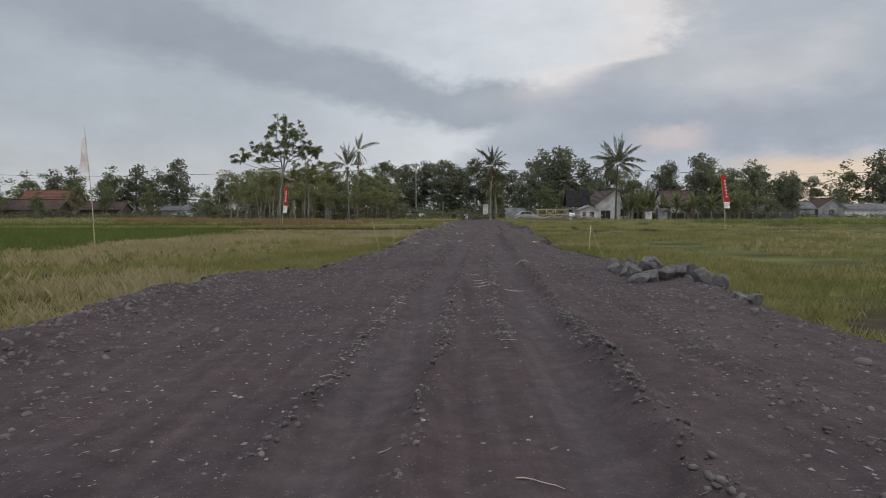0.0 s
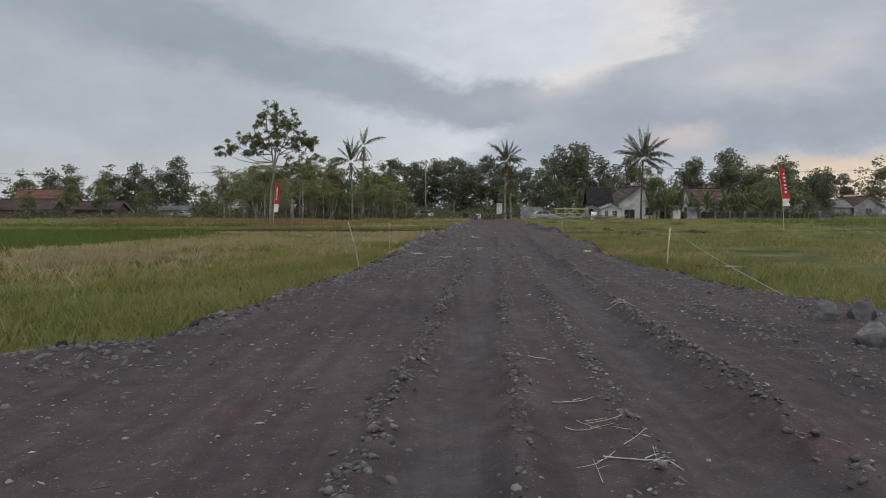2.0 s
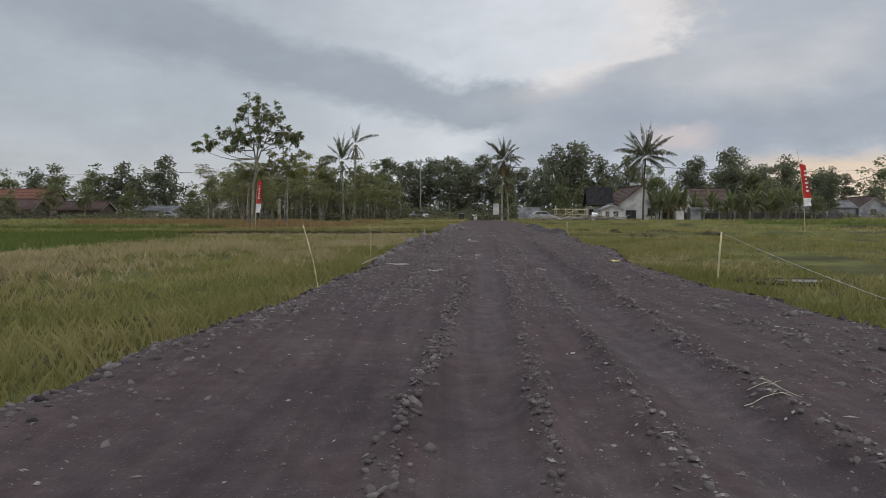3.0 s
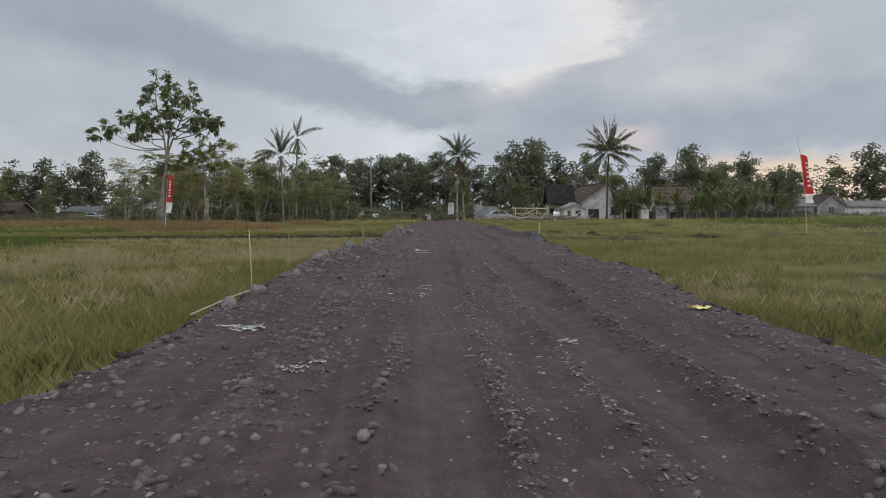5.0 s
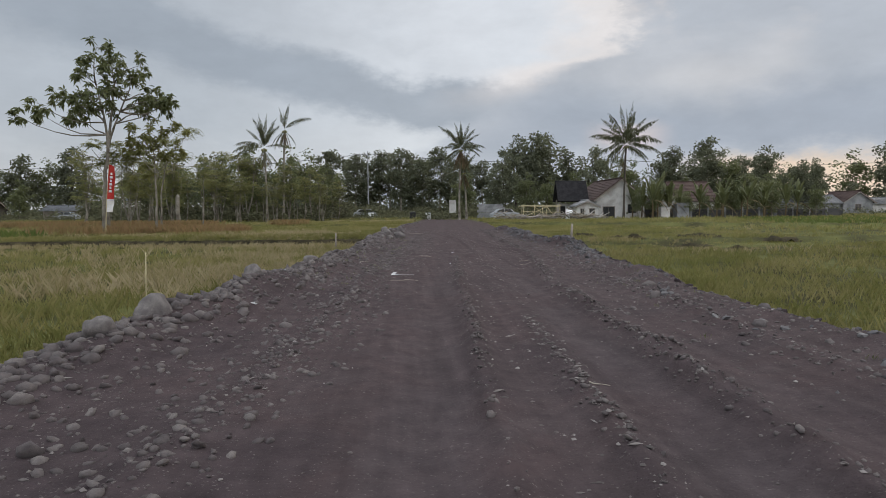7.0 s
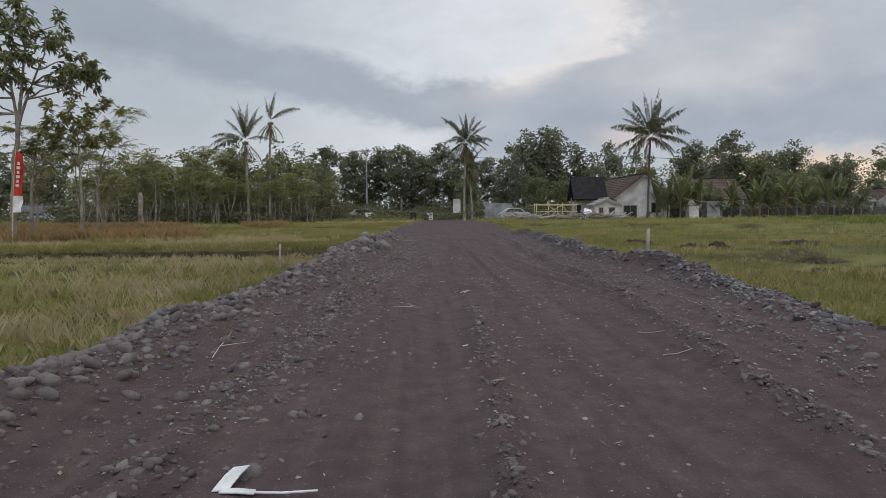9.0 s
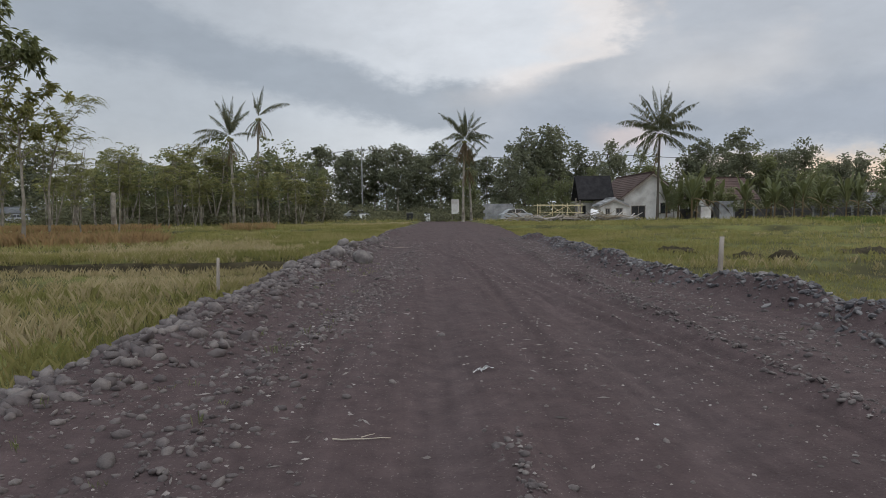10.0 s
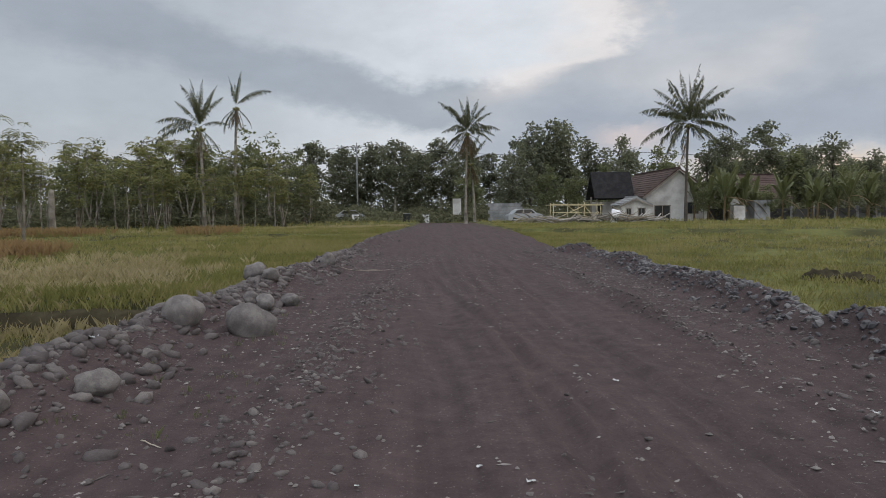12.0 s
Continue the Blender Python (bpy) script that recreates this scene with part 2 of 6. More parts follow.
CONCRETE = material("grey_concrete", [(0.15, 0.15, 0.15), (0.22, 0.22, 0.22), (0.28, 0.275, 0.27)], 0.8, 0.9, 0.004, 25)
TILE = material("clay_roof_tile", [(0.042, 0.027, 0.023), (0.06, 0.036, 0.03), (0.08, 0.052, 0.043)], 0.9, 0.85, objects=0.3)
TILE_ORANGE = material("orange_roof_tile", [(0.10, 0.045, 0.03), (0.145, 0.063, 0.04)], 0.9, 0.85, objects=0.3)
DARK_BLOCK = material("weathered_block", [(0.035, 0.033, 0.034), (0.06, 0.057, 0.056), (0.085, 0.08, 0.077)], 0.9, 0.92, 0.006, 14, objects=0.3)
TIN = material("grey_metal_sheet", [(0.09, 0.093, 0.096), (0.16, 0.165, 0.17)], 0.7, 0.5, metal=0.4)
THATCH = material("black_palm_thatch", [(0.012, 0.011, 0.012), (0.025, 0.023, 0.024)], 2.0, 0.95, 0.02, 12)
# Near-black: the shade inside openings put into colour; also colours one box.
DARK = material("dark_box_and_opening_shade", [(0.015, 0.015, 0.015), (0.03, 0.028, 0.026)], 1.0, 0.7)
RED = material("red_banner_cloth", [(0.38, 0.025, 0.02), (0.46, 0.045, 0.035)], 1.5, 0.8, leaf=0.3)
BANNER_WHITE = material("white_banner_cloth", [(0.55, 0.53, 0.52), (0.7, 0.68, 0.67)], 1.5, 0.8, leaf=0.3)
PINK = material("faded_pink_cloth", [(0.58, 0.47, 0.46), (0.74, 0.67, 0.66)], 1.0, 0.8, leaf=0.3)
PLASTIC = material("white_plastic", [(0.32, 0.315, 0.31), (0.5, 0.5, 0.49)], 6.0, 0.45)
YELLOW = material("yellow_wrapper", [(0.5, 0.42, 0.12), (0.62, 0.55, 0.22)], 6.0, 0.5)
TWIG = material("pale_twig", [(0.28, 0.24, 0.18), (0.42, 0.38, 0.31)], 6.0, 0.8, objects=0.6)
STEEL = material("galvanised_pole", [(0.2, 0.2, 0.2), (0.3, 0.3, 0.3)], 1.0, 0.6, metal=0.3)
CARPAINT = material("white_car_paint", [(0.25, 0.26, 0.27), (0.31, 0.32, 0.33)], 0.5, 0.3, fine=0.03, specular=0.5)
RUBBER = material("black_rubber", [(0.015, 0.015, 0.015), (0.025, 0.025, 0.025)], 2.0, 0.9)
WATER = material("shallow_water", [(0.03, 0.026, 0.02), (0.045, 0.038, 0.03)], 1.5, 0.35, specular=0.5, fine=0.1)
GLASS = material("dark_window_glass", [(0.02, 0.022, 0.025), (0.03, 0.033, 0.036)], 1.0, 0.15, specular=0.6)


# ---- mesh helpers ----
def mesh_of(name, verts, faces, mat, smooth=False):
    """A mesh from arrays: verts (n, 3), faces (m, k)."""
    verts, faces = np.asarray(verts, np.float32), np.asarray(faces, np.int32)
    data = bpy.data.meshes.new(name)
    count, k = faces.shape
    data.vertices.add(len(verts))
    data.vertices.foreach_set("co", verts.ravel())
    data.loops.add(count * k)
    data.loops.foreach_set("vertex_index", faces.ravel())
    data.polygons.add(count)
    data.polygons.foreach_set("loop_start", np.arange(0, count * k, k, dtype=np.int32))
    data.polygons.foreach_set("loop_total", np.full(count, k, np.int32))
    data.polygons.foreach_set("use_smooth", np.full(count, smooth))
    data.materials.append(mat)
    data.update(calc_edges=True)
    return data


def thing(name, label, category, at=(0, 0, 0), turn=0.0, group="", kind="", data=None):
    ob = tagged(new(name, data), label, category, group, kind)
    ob.matrix_basis = pose(*at, 0, 0, turn)
    return ob


def child(name, data, parent, m=None, label=""):
    ob = tagged(new(name, data), label)
    ob.parent = parent
    if m is not None:
        ob.matrix_basis = m
    return ob


def part(name, bm, mat, parent, label="", m=None, smooth=False):
    data = bpy.data.meshes.new(name)
    bm.to_mesh(data)
    bm.free()
    data.materials.append(mat)
    if smooth:
        data.polygons.foreach_set("use_smooth", np.ones(len(data.polygons), bool))
    return child(name, data, parent, m, label)


def box(size, at=(0, 0, 0), bevel=0.0, bm=None, m=None):
    """A box with its middle at at, edges eased."""
    bm = bm or bmesh.new()
    made = bmesh.ops.create_cube(bm, size=1.0, matrix=(m or Matrix()) @ Matrix.LocRotScale(at, None, size))["verts"]
    if bevel:
        edges = list({e for v in made for e in v.link_edges})
        bmesh.ops.bevel(bm, geom=edges, offset=bevel, segments=2, affect="EDGES", profile=0.5)
    return bm


def prism(points, depth, axis="y", bm=None):
    """A flat outline (u, z) drawn out along an axis, from 0 to depth."""
    bm = bm or bmesh.new()
    ends = []
    for d in (0.0, depth):
        ends.append([bm.verts.new((u, d, z) if axis == "y" else (d, u, z)) for u, z in points])
    bm.faces.new(ends[0])
    bm.faces.new(ends[1][::-1])
    for k in range(len(points)):
        j = (k + 1) % len(points)
        bm.faces.new((ends[0][k], ends[1][k], ends[1][j], ends[0][j]))
    bmesh.ops.recalc_face_normals(bm, faces=bm.faces[:])
    return bm


def tube(path, radii, sides=6):
    """Verts and quads of a tapered tube along a path."""
    path, radii = np.asarray(path, float), np.asarray(radii, float)
    n = len(path)
    way = np.gradient(path, axis=0)
    way /= np.linalg.norm(way, axis=1)[:, None] + 1e-9
    ref = np.where(np.abs(way[:, 2:3]) > 0.9, np.array([[1.0, 0, 0]]), np.array([[0, 0, 1.0]]))
    side = np.cross(way, ref)
    side /= np.linalg.norm(side, axis=1)[:, None] + 1e-9
    other = np.cross(way, side)
    ang = np.linspace(0, 2 * np.pi, sides, endpoint=False)
    verts = path[:, None] + radii[:, None, None] * (np.cos(ang)[None, :, None] * side[:, None] + np.sin(ang)[None, :, None] * other[:, None])
    i, j = np.meshgrid(np.arange(n - 1), np.arange(sides), indexing="ij")
    jn = (j + 1) % sides
    faces = np.stack([i * sides + j, i * sides + jn, (i + 1) * sides + jn, (i + 1) * sides + j], -1).reshape(-1, 4)
    verts = np.concatenate([verts.reshape(-1, 3), path[-1:]])
    tip = len(verts) - 1
    last = (n - 1) * sides
    caps = np.array([[last + k, last + (k + 1) % sides, tip, tip] for k in range(sides)])
    return verts, np.concatenate([faces, caps])


def joined(pieces):
    """Arrays of many pieces in one."""
    verts, faces, base = [], [], 0
    for v, f in pieces:
        verts.append(v)
        faces.append(np.asarray(f) + base)
        base += len(v)
    return np.concatenate(verts), np.concatenate(faces)


def tube_mesh(name, pieces, mat, smooth=True):
    """Tubes as one mesh; the tips' doubled corners become triangles."""
    verts, faces = joined(pieces)
    data = bpy.data.meshes.new(name)
    data.from_pydata(verts.tolist(), [], [f[:3] if f[2] == f[3] else f for f in faces.tolist()])
    data.polygons.foreach_set("use_smooth", np.full(len(data.polygons), smooth))
    data.materials.append(mat)
    return data


def vnoise(x, y, seed=0):
    """Smooth noise from -1 to 1 on arrays."""
    x, y = np.broadcast_arrays(np.asarray(x, float), np.asarray(y, float))
    ix, iy = np.floor(x).astype(np.int64), np.floor(y).astype(np.int64)
    fx, fy = x - ix, y - iy
    fx, fy = fx * fx * (3 - 2 * fx), fy * fy * (3 - 2 * fy)

    def lattice(a, b):
        h = (a * 374761393 + b * 668265263 + seed * 1442695041) & 0xFFFFFFFF
        h = ((h ^ (h >> 13)) * 1274126177) & 0xFFFFFFFF
        return ((h ^ (h >> 16)) & 0xFFFF) / 32767.5 - 1

    top = lattice(ix, iy) * (1 - fx) + lattice(ix + 1, iy) * fx
    low_ = lattice(ix, iy + 1) * (1 - fx) + lattice(ix + 1, iy + 1) * fx
    return top * (1 - fy) + low_ * fy


def smooth01(x, lo, hi):
    t = np.clip((np.asarray(x, float) - lo) / (hi - lo), 0, 1)
    return t * t * (3 - 2 * t)


# ---- lie of the land ----
LEFT = np.array([(-30, -4.4), (6, -4.2), (10, -4.25), (11.6, -4.2), (12.6, -3.4), (13.4, -2.75), (16, -2.5), (20, -2.1), (25, -1.8), (30, -1.75), (33, -1.6), (37, -1.0), (42, -0.8), (45, -0.5), (50, -0.45), (57, -0.2), (60, 0.1), (70, 0.5), (83, 0.9), (91, 1.5), (105, 2.4), (140, 4.5)])
RIGHT = np.array([(-30, 4.2), (6, 4.2), (9, 4.3), (12, 4.9), (15, 5.1), (17, 4.4), (21, 4.05), (25, 4.1), (28, 4.5), (31, 5.0), (35, 4.9), (38, 5.3), (41, 5.6), (45, 6.2), (47, 6.3), (50, 6.0), (54, 6.2), (58, 6.7), (62, 7.2), (64, 7.3), (66, 6.7), (71, 7.2), (80, 8.2), (90, 9.0), (105, 9.6), (140, 10.5)])


def left_edge(y):
    return np.interp(y, LEFT[:, 0], LEFT[:, 1]) + 0.10 * vnoise(y * 0.9, 0.5, 3) + 0.05 * vnoise(y * 3.1, 0.5, 4)


def right_edge(y):
    return np.interp(y, RIGHT[:, 0], RIGHT[:, 1]) + 0.10 * vnoise(y * 0.9, 7.5, 5) + 0.05 * vnoise(y * 3.1, 9.5, 6)


def axis_x(y):
    """The line along which the wheels ran."""
    return 0.062 * np.maximum(np.asarray(y, float), 0)


RIDGES = ((-1.12, 0.085, 0.10, 3, 25), (-1.87, 0.06, 0.2, 19, 62), (-0.40, 0.085, 0.095, -20, 43), (0.19, 0.07, 0.095, 6, 34), (0.96, 0.12, 0.14, -20, 66), (1.95, 0.05, 0.2, -20, 66))


def ridge_at(at, y):
    """A windrow's distance from the wheel line: the outer ones drift towards the road's end."""
    y = np.asarray(y, float)
    if at == 0.96:
        return at + 0.45 * smooth01(y, 35, 44)
    return at + (0.22 * smooth01(y, 44, 54) if at == -1.87 else 0.0) + 0 * y


def road_z(x, y):
    w = x - axis_x(y) + 0.06 * vnoise(y * 0.35, 2.5, 8)
    z = 0.02 * vnoise(x * 0.5, y * 0.25, 9) + 0.010 * vnoise(x * 2.3, y * 2.1, 10) + 0.006 * vnoise(x * 6.1, y * 5.3, 11)
    for k, (at, high, wide_, first, last) in enumerate(RIDGES):
        along = (0.6 + 0.4 * vnoise(y * 0.6 + 13 * k, k * 3.7, 12)) * smooth01(y, first - 2, first + 2) * (1 - smooth01(y, last - 4, last + 2))
        z = z + high * along * np.exp(-((w - ridge_at(at, y)) / wide_) ** 2) * (1 + 0.6 * vnoise(x * 11, y * 9, 14))
    z = z - 0.045 * np.exp(-((w + 0.77) / 0.22) ** 2) - 0.045 * np.exp(-((w - 0.57) / 0.22) ** 2) - 0.02 * np.exp(-((w + 0.1) / 0.15) ** 2)
    for mid_x in (3.33 - 0.087 * (y - 50.3), 3.83 + 0.01 * (y - 52) ** 2 * 0.3, 3.0 + 0.03 * (y - 50.3)):
        gone = smooth01(y, 42, 46) * (1 - smooth01(y, 60, 64))
        z = z + gone * (0.026 * np.exp(-((x - mid_x - 0.1) / 0.05) ** 2) + 0.022 * np.exp(-((x - mid_x + 0.1) / 0.05) ** 2) - 0.02 * np.exp(-((x - mid_x) / 0.06) ** 2))
    dl, dr = x - left_edge(y), right_edge(y) - x
    left_bank = 0.05 + 0.19 * smooth01(y, 28, 36) * (1 - smooth01(y, 70, 95)) + 0.12 * (1 - smooth01(y, 11.5, 13.5))
    right_bank = 0.03 + 0.25 * smooth01(y, 40, 46) * (1 - smooth01(y, 64.5, 66.5)) + 0.08 * smooth01(y, 28, 31) * (1 - smooth01(y, 38, 42))
    z = z + left_bank * np.exp(-((dl - 0.4) / 0.42) ** 2) * (0.8 + 0.4 * vnoise(y * 1.3, x, 15)) + right_bank * np.exp(-((dr - 0.32) / (0.38 - 0.14 * smooth01(y, 40, 46))) ** 2) * (0.8 + 0.5 * vnoise(y * 1.5, x, 16))
    inside = np.minimum(dl, dr)
    return z - np.maximum(0, 0.12 - inside) ** 1.0 * 0.85


def field_z(x, y):
    """Terraced paddies that climb away from the start."""
    x, y = np.broadcast_arrays(np.asarray(x, float), np.asarray(y, float))
    wob = 0.5 * vnoise(x * 0.15, y * 0.1, 20) + 0.15 * vnoise(x * 0.8, 3.3, 21)
    z_left = -0.40 + 0.30 * smooth01(y + wob + 0.02 * x, 56.2, 56.55) + 0.14 * smooth01(y + wob, 84, 84.4) + 0.12 * smooth01(y, 95, 130)
    z_left = z_left + 0.09 * np.exp(-((y + wob + 0.02 * x - 56.9) / 0.3) ** 2)
    z_right = -0.36 + 0.16 * smooth01(y + 1.5 * wob - 0.25 * x, 50.4, 50.9) + 0.30 * smooth01(y + wob + 0.9 * x, 98, 98.6) + 0.05 * smooth01(y, 95, 130)
    z = np.where(x < 2.5, z_left, z_right) + 0.03 * vnoise(x * 0.4, y * 0.4, 22)
    return z


xs = np.concatenate([-np.geomspace(3000, 62, 26), np.arange(-60, 60.1, 0.9), np.geomspace(62, 3000, 26)])
ys = np.concatenate([-np.geomspace(600, 22, 12), np.arange(-20, 40, 1.0), np.arange(40, 100, 0.28), np.geomspace(100, 4000, 40)])
gx, gy = np.meshgrid(xs, ys)
gz = field_z(gx, gy)
in_road = np.minimum(gx - left_edge(gy), right_edge(gy) - gx)
gz = gz - 0.35 * smooth01(in_road, -0.1, 0.6) * (1 - smooth01(gy, 128, 134)) * smooth01(gy, -29, -26)
n_x, n_y = len(xs), len(ys)
ii, jj = np.meshgrid(np.arange(n_y - 1), np.arange(n_x - 1), indexing="ij")
quads = np.stack([ii * n_x + jj, ii * n_x + jj + 1, (ii + 1) * n_x + jj + 1, (ii + 1) * n_x + jj], -1).reshape(-1, 4)
ground = thing("ground", "flat terraced rice fields of dark soil and short grass", "ground", kind="structure", data=mesh_of("ground", np.stack([gx, gy, gz], -1).reshape(-1, 3), quads, SOIL, True))

rows_y = np.concatenate([np.arange(-25, 0, 0.5), np.arange(0, 22, 0.09), np.arange(22, 64, 0.125), np.arange(64, 132, 0.5)])
cols = np.linspace(0, 1, 140)
ry_, cs = np.meshgrid(rows_y, cols, indexing="ij")
rx_ = (left_edge(ry_) - 0.55) * (1 - cs) + (right_edge(ry_) + 0.55) * cs
rz_ = road_z(rx_, ry_)
ii, jj = np.meshgrid(np.arange(len(rows_y) - 1), np.arange(len(cols) - 1), indexing="ij")
quads = np.stack([ii * 140 + jj, ii * 140 + jj + 1, (ii + 1) * 140 + jj + 1, (ii + 1) * 140 + jj], -1).reshape(-1, 4)
road = thing("road", "unpaved dark volcanic sand road with wheel ruts and gravel ridges", "road", kind="structure", data=mesh_of("road", np.stack([rx_, ry_, rz_], -1).reshape(-1, 3), quads, SAND, True))


# ---- plants: leaves, trees, palms ----
def leaf_cloud(rng, centres, radii, per, length, width, droop, flatten=0.7):
    """Kite-shaped folded leaves round many centres: arrays of verts and triangles."""
    idx = np.repeat(np.arange(len(centres)), per)
    n = len(idx)
    off = rng.normal(size=(n, 3))
    off *= (rng.random(n) ** 0.45 * 0.95 / (np.linalg.norm(off, axis=1) + 1e-9))[:, None]
    off[:, 2] *= flatten
    p = centres[idx] + off * radii[idx][:, None]
    d = rng.normal(size=(n, 3)) + off * 0.6
    d[:, 2] = d[:, 2] * 0.5 - droop
    d /= np.linalg.norm(d, axis=1)[:, None]
    s = np.cross(d, rng.normal(size=(n, 3)) + np.array([0, 0, 1.2]))
    s /= np.linalg.norm(s, axis=1)[:, None] + 1e-9
    up = np.cross(s, d)
    ln = (length * rng.uniform(0.6, 1.3, n))[:, None]
    wd = (width * rng.uniform(0.6, 1.3, n))[:, None]
    a = p
    b = p + d * ln * 0.5 + s * wd * 0.5 + up * wd * 0.15
    c = p + d * ln * 0.5 - s * wd * 0.5 + up * wd * 0.15
    e = p + d * ln
    verts = np.stack([a, b, e, c], 1).reshape(-1, 3)
    k = np.arange(n)[:, None] * 4
    faces = np.concatenate([k + np.array([[0, 1, 2]]), k + np.array([[0, 2, 3]])])
    return verts, faces


def whorl_cloud(rng, tips, away, per, length, width, droop):
    """Whorls of long hanging leaves, one at each twig's tip."""
    idx = np.repeat(np.arange(len(tips)), per)
    n = len(idx)
    d = rng.normal(size=(n, 3)) * 0.75 + away[idx] * 0.7
    d[:, 2] = d[:, 2] * 0.6 - droop * rng.uniform(0.2, 1.2, n)
    d /= np.linalg.norm(d, axis=1)[:, None]
    s = np.cross(d, np.array([0, 0, 1.0]) + rng.normal(size=(n, 3)) * 0.4)
    s /= np.linalg.norm(s, axis=1)[:, None] + 1e-9
    ln = (length * rng.uniform(0.6, 1.25, n))[:, None]
    wd = (width * rng.uniform(0.7, 1.25, n))[:, None]
    p = tips[idx] + rng.normal(size=(n, 3)) * 0.04
    mid_ = p + d * ln * 0.55
    end = p + d * ln + np.array([0, 0, -0.22]) * ln
    verts = np.stack([p, mid_ + s * wd * 0.5, end, mid_ - s * wd * 0.5], 1).reshape(-1, 3)
    k = np.arange(n)[:, None] * 4
    return verts, np.concatenate([k + np.array([[0, 1, 2]]), k + np.array([[0, 2, 3]])])


def feather_cloud(rng, tips, per, length, leaflet, pairs=8):
    """Feathered compound leaves that arch out from each tip and hang at their ends."""
    n = len(tips) * per
    p = np.repeat(tips, per, axis=0)
    a = rng.uniform(0, 2 * np.pi, n)
    ahead = np.stack([np.cos(a), np.sin(a), np.zeros(n)], 1)
    side = np.stack([-np.sin(a), np.cos(a), np.zeros(n)], 1)
    ln, rise = length * rng.uniform(0.65, 1.2, n), rng.uniform(0.1, 0.75, n)
    u = np.linspace(0.15, 1.0, pairs)
    verts = []
    for sign in (-1, 1):
        q = p[:, None] + ahead[:, None] * (ln[:, None] * u * (1 - 0.15 * u))[..., None]
        q[..., 2] += ln[:, None] * (rise[:, None] * u - 0.75 * u ** 2.1)
        size = leaflet * np.sin(np.pi * (0.2 + 0.66 * u))[None] * rng.uniform(0.75, 1.2, (n, pairs))
        d = side[:, None] * sign * 0.85 + ahead[:, None] * 0.5 + np.array([0, 0, -0.3]) + rng.normal(size=(n, pairs, 3)) * 0.12
        mid_ = q + d * (size * 0.5)[..., None]
        wide_ = ahead[:, None] * (size * 0.2)[..., None]
        verts.append(np.stack([q, mid_ + wide_, q + d * size[..., None], mid_ - wide_], 2))
    verts = np.concatenate(verts, 1).reshape(-1, 3)
    k = np.arange(len(verts) // 4)[:, None] * 4
    return verts, np.concatenate([k + np.array([[0, 1, 2]]), k + np.array([[0, 2, 3]])])


def limb_path(rng, a, b, wander, n=6):
    t = np.linspace(0, 1, n)[:, None]
    path = a * (1 - t) + b * t
    sway = rng.normal(size=(1, 3)) * wander * np.sin(t * np.pi)
    path = path + sway + rng.normal(size=(n, 3)) * wander * 0.15
    path[0], path[-1] = a, b
    path[:, 2] += 0.12 * np.linalg.norm(b - a) * np.sin(t[:, 0] * np.pi) * -0.6
    return path


def build_tree(name, label, seed, high, bare, girth, wide_, clumps, clump_r, per, leaf_l, leaf_w, droop, leafs, bark, limbs=9, group="", forks=1, top_heavy=0.0, category="tree", feather=0):
    """A tree that stands at the origin: a tapered trunk with limbs, and a crown of leaves."""
    rng = np.random.default_rng(seed)
    root = thing(name, label, category, group=group)
    crown_mid, crown_half = (high + bare) / 2, (high - bare) / 2
    centres = []
    while len(centres) < clumps:
        q = rng.uniform(-1, 1, 3)
        r = np.linalg.norm(q)
        if 0.35 < r < 1:
            squeeze = 1 - 0.35 * max(0, q[2]) + top_heavy * q[2] * 0.4
            lump = 0.75 + 0.35 * math.sin(3 * math.atan2(q[1], q[0]) + seed)
            centres.append((q[0] * wide_ * squeeze * lump, q[1] * wide_ * squeeze * lump, crown_mid + q[2] * crown_half))
    centres = np.array(centres)
    pieces = []
    for k in range(forks):
        lean = rng.normal(size=2) * (0.04 if forks == 1 else 0.12) * high
        top = np.array([lean[0], lean[1], bare + (high - bare) * 0.8])
        spine = limb_path(rng, np.array([0.12 * k, 0.08 * k, -0.15]), top, 0.02 * high, 9)
        pieces.append(tube(spine, np.linspace(girth, girth * 0.22, 9) * (1 if k == 0 else 0.75), 7))
        for c in centres[rng.permutation(clumps)[:limbs]]:
            low_end = max(2, int(9 * bare / high * 0.8))
            near = spine[min(8, max(low_end, int(np.argmin(np.abs(spine[:, 2] - (c[2] - 0.35 * np.hypot(c[0], c[1]))))) ))]
            pieces.append(tube(limb_path(rng, near, c, 0.03 * high, 5), np.linspace(girth * 0.34, girth * 0.08, 5), 5))
    child("trunk", tube_mesh("trunk", pieces, bark), root)
    radii = clump_r * rng.uniform(0.65, 1.35, clumps)
    if feather:
        tips = np.repeat(centres, 3, axis=0) + rng.normal(size=(3 * clumps, 3)) * clump_r * np.array([0.6, 0.6, 0.3])
        v, f = feather_cloud(rng, tips, feather, leaf_l, leaf_w * 1.2, 6)
    else:
        v, f = leaf_cloud(rng, centres, radii, per, leaf_l, leaf_w, droop)
    child("crown", mesh_of("crown", v, f, leafs), root)
    return root


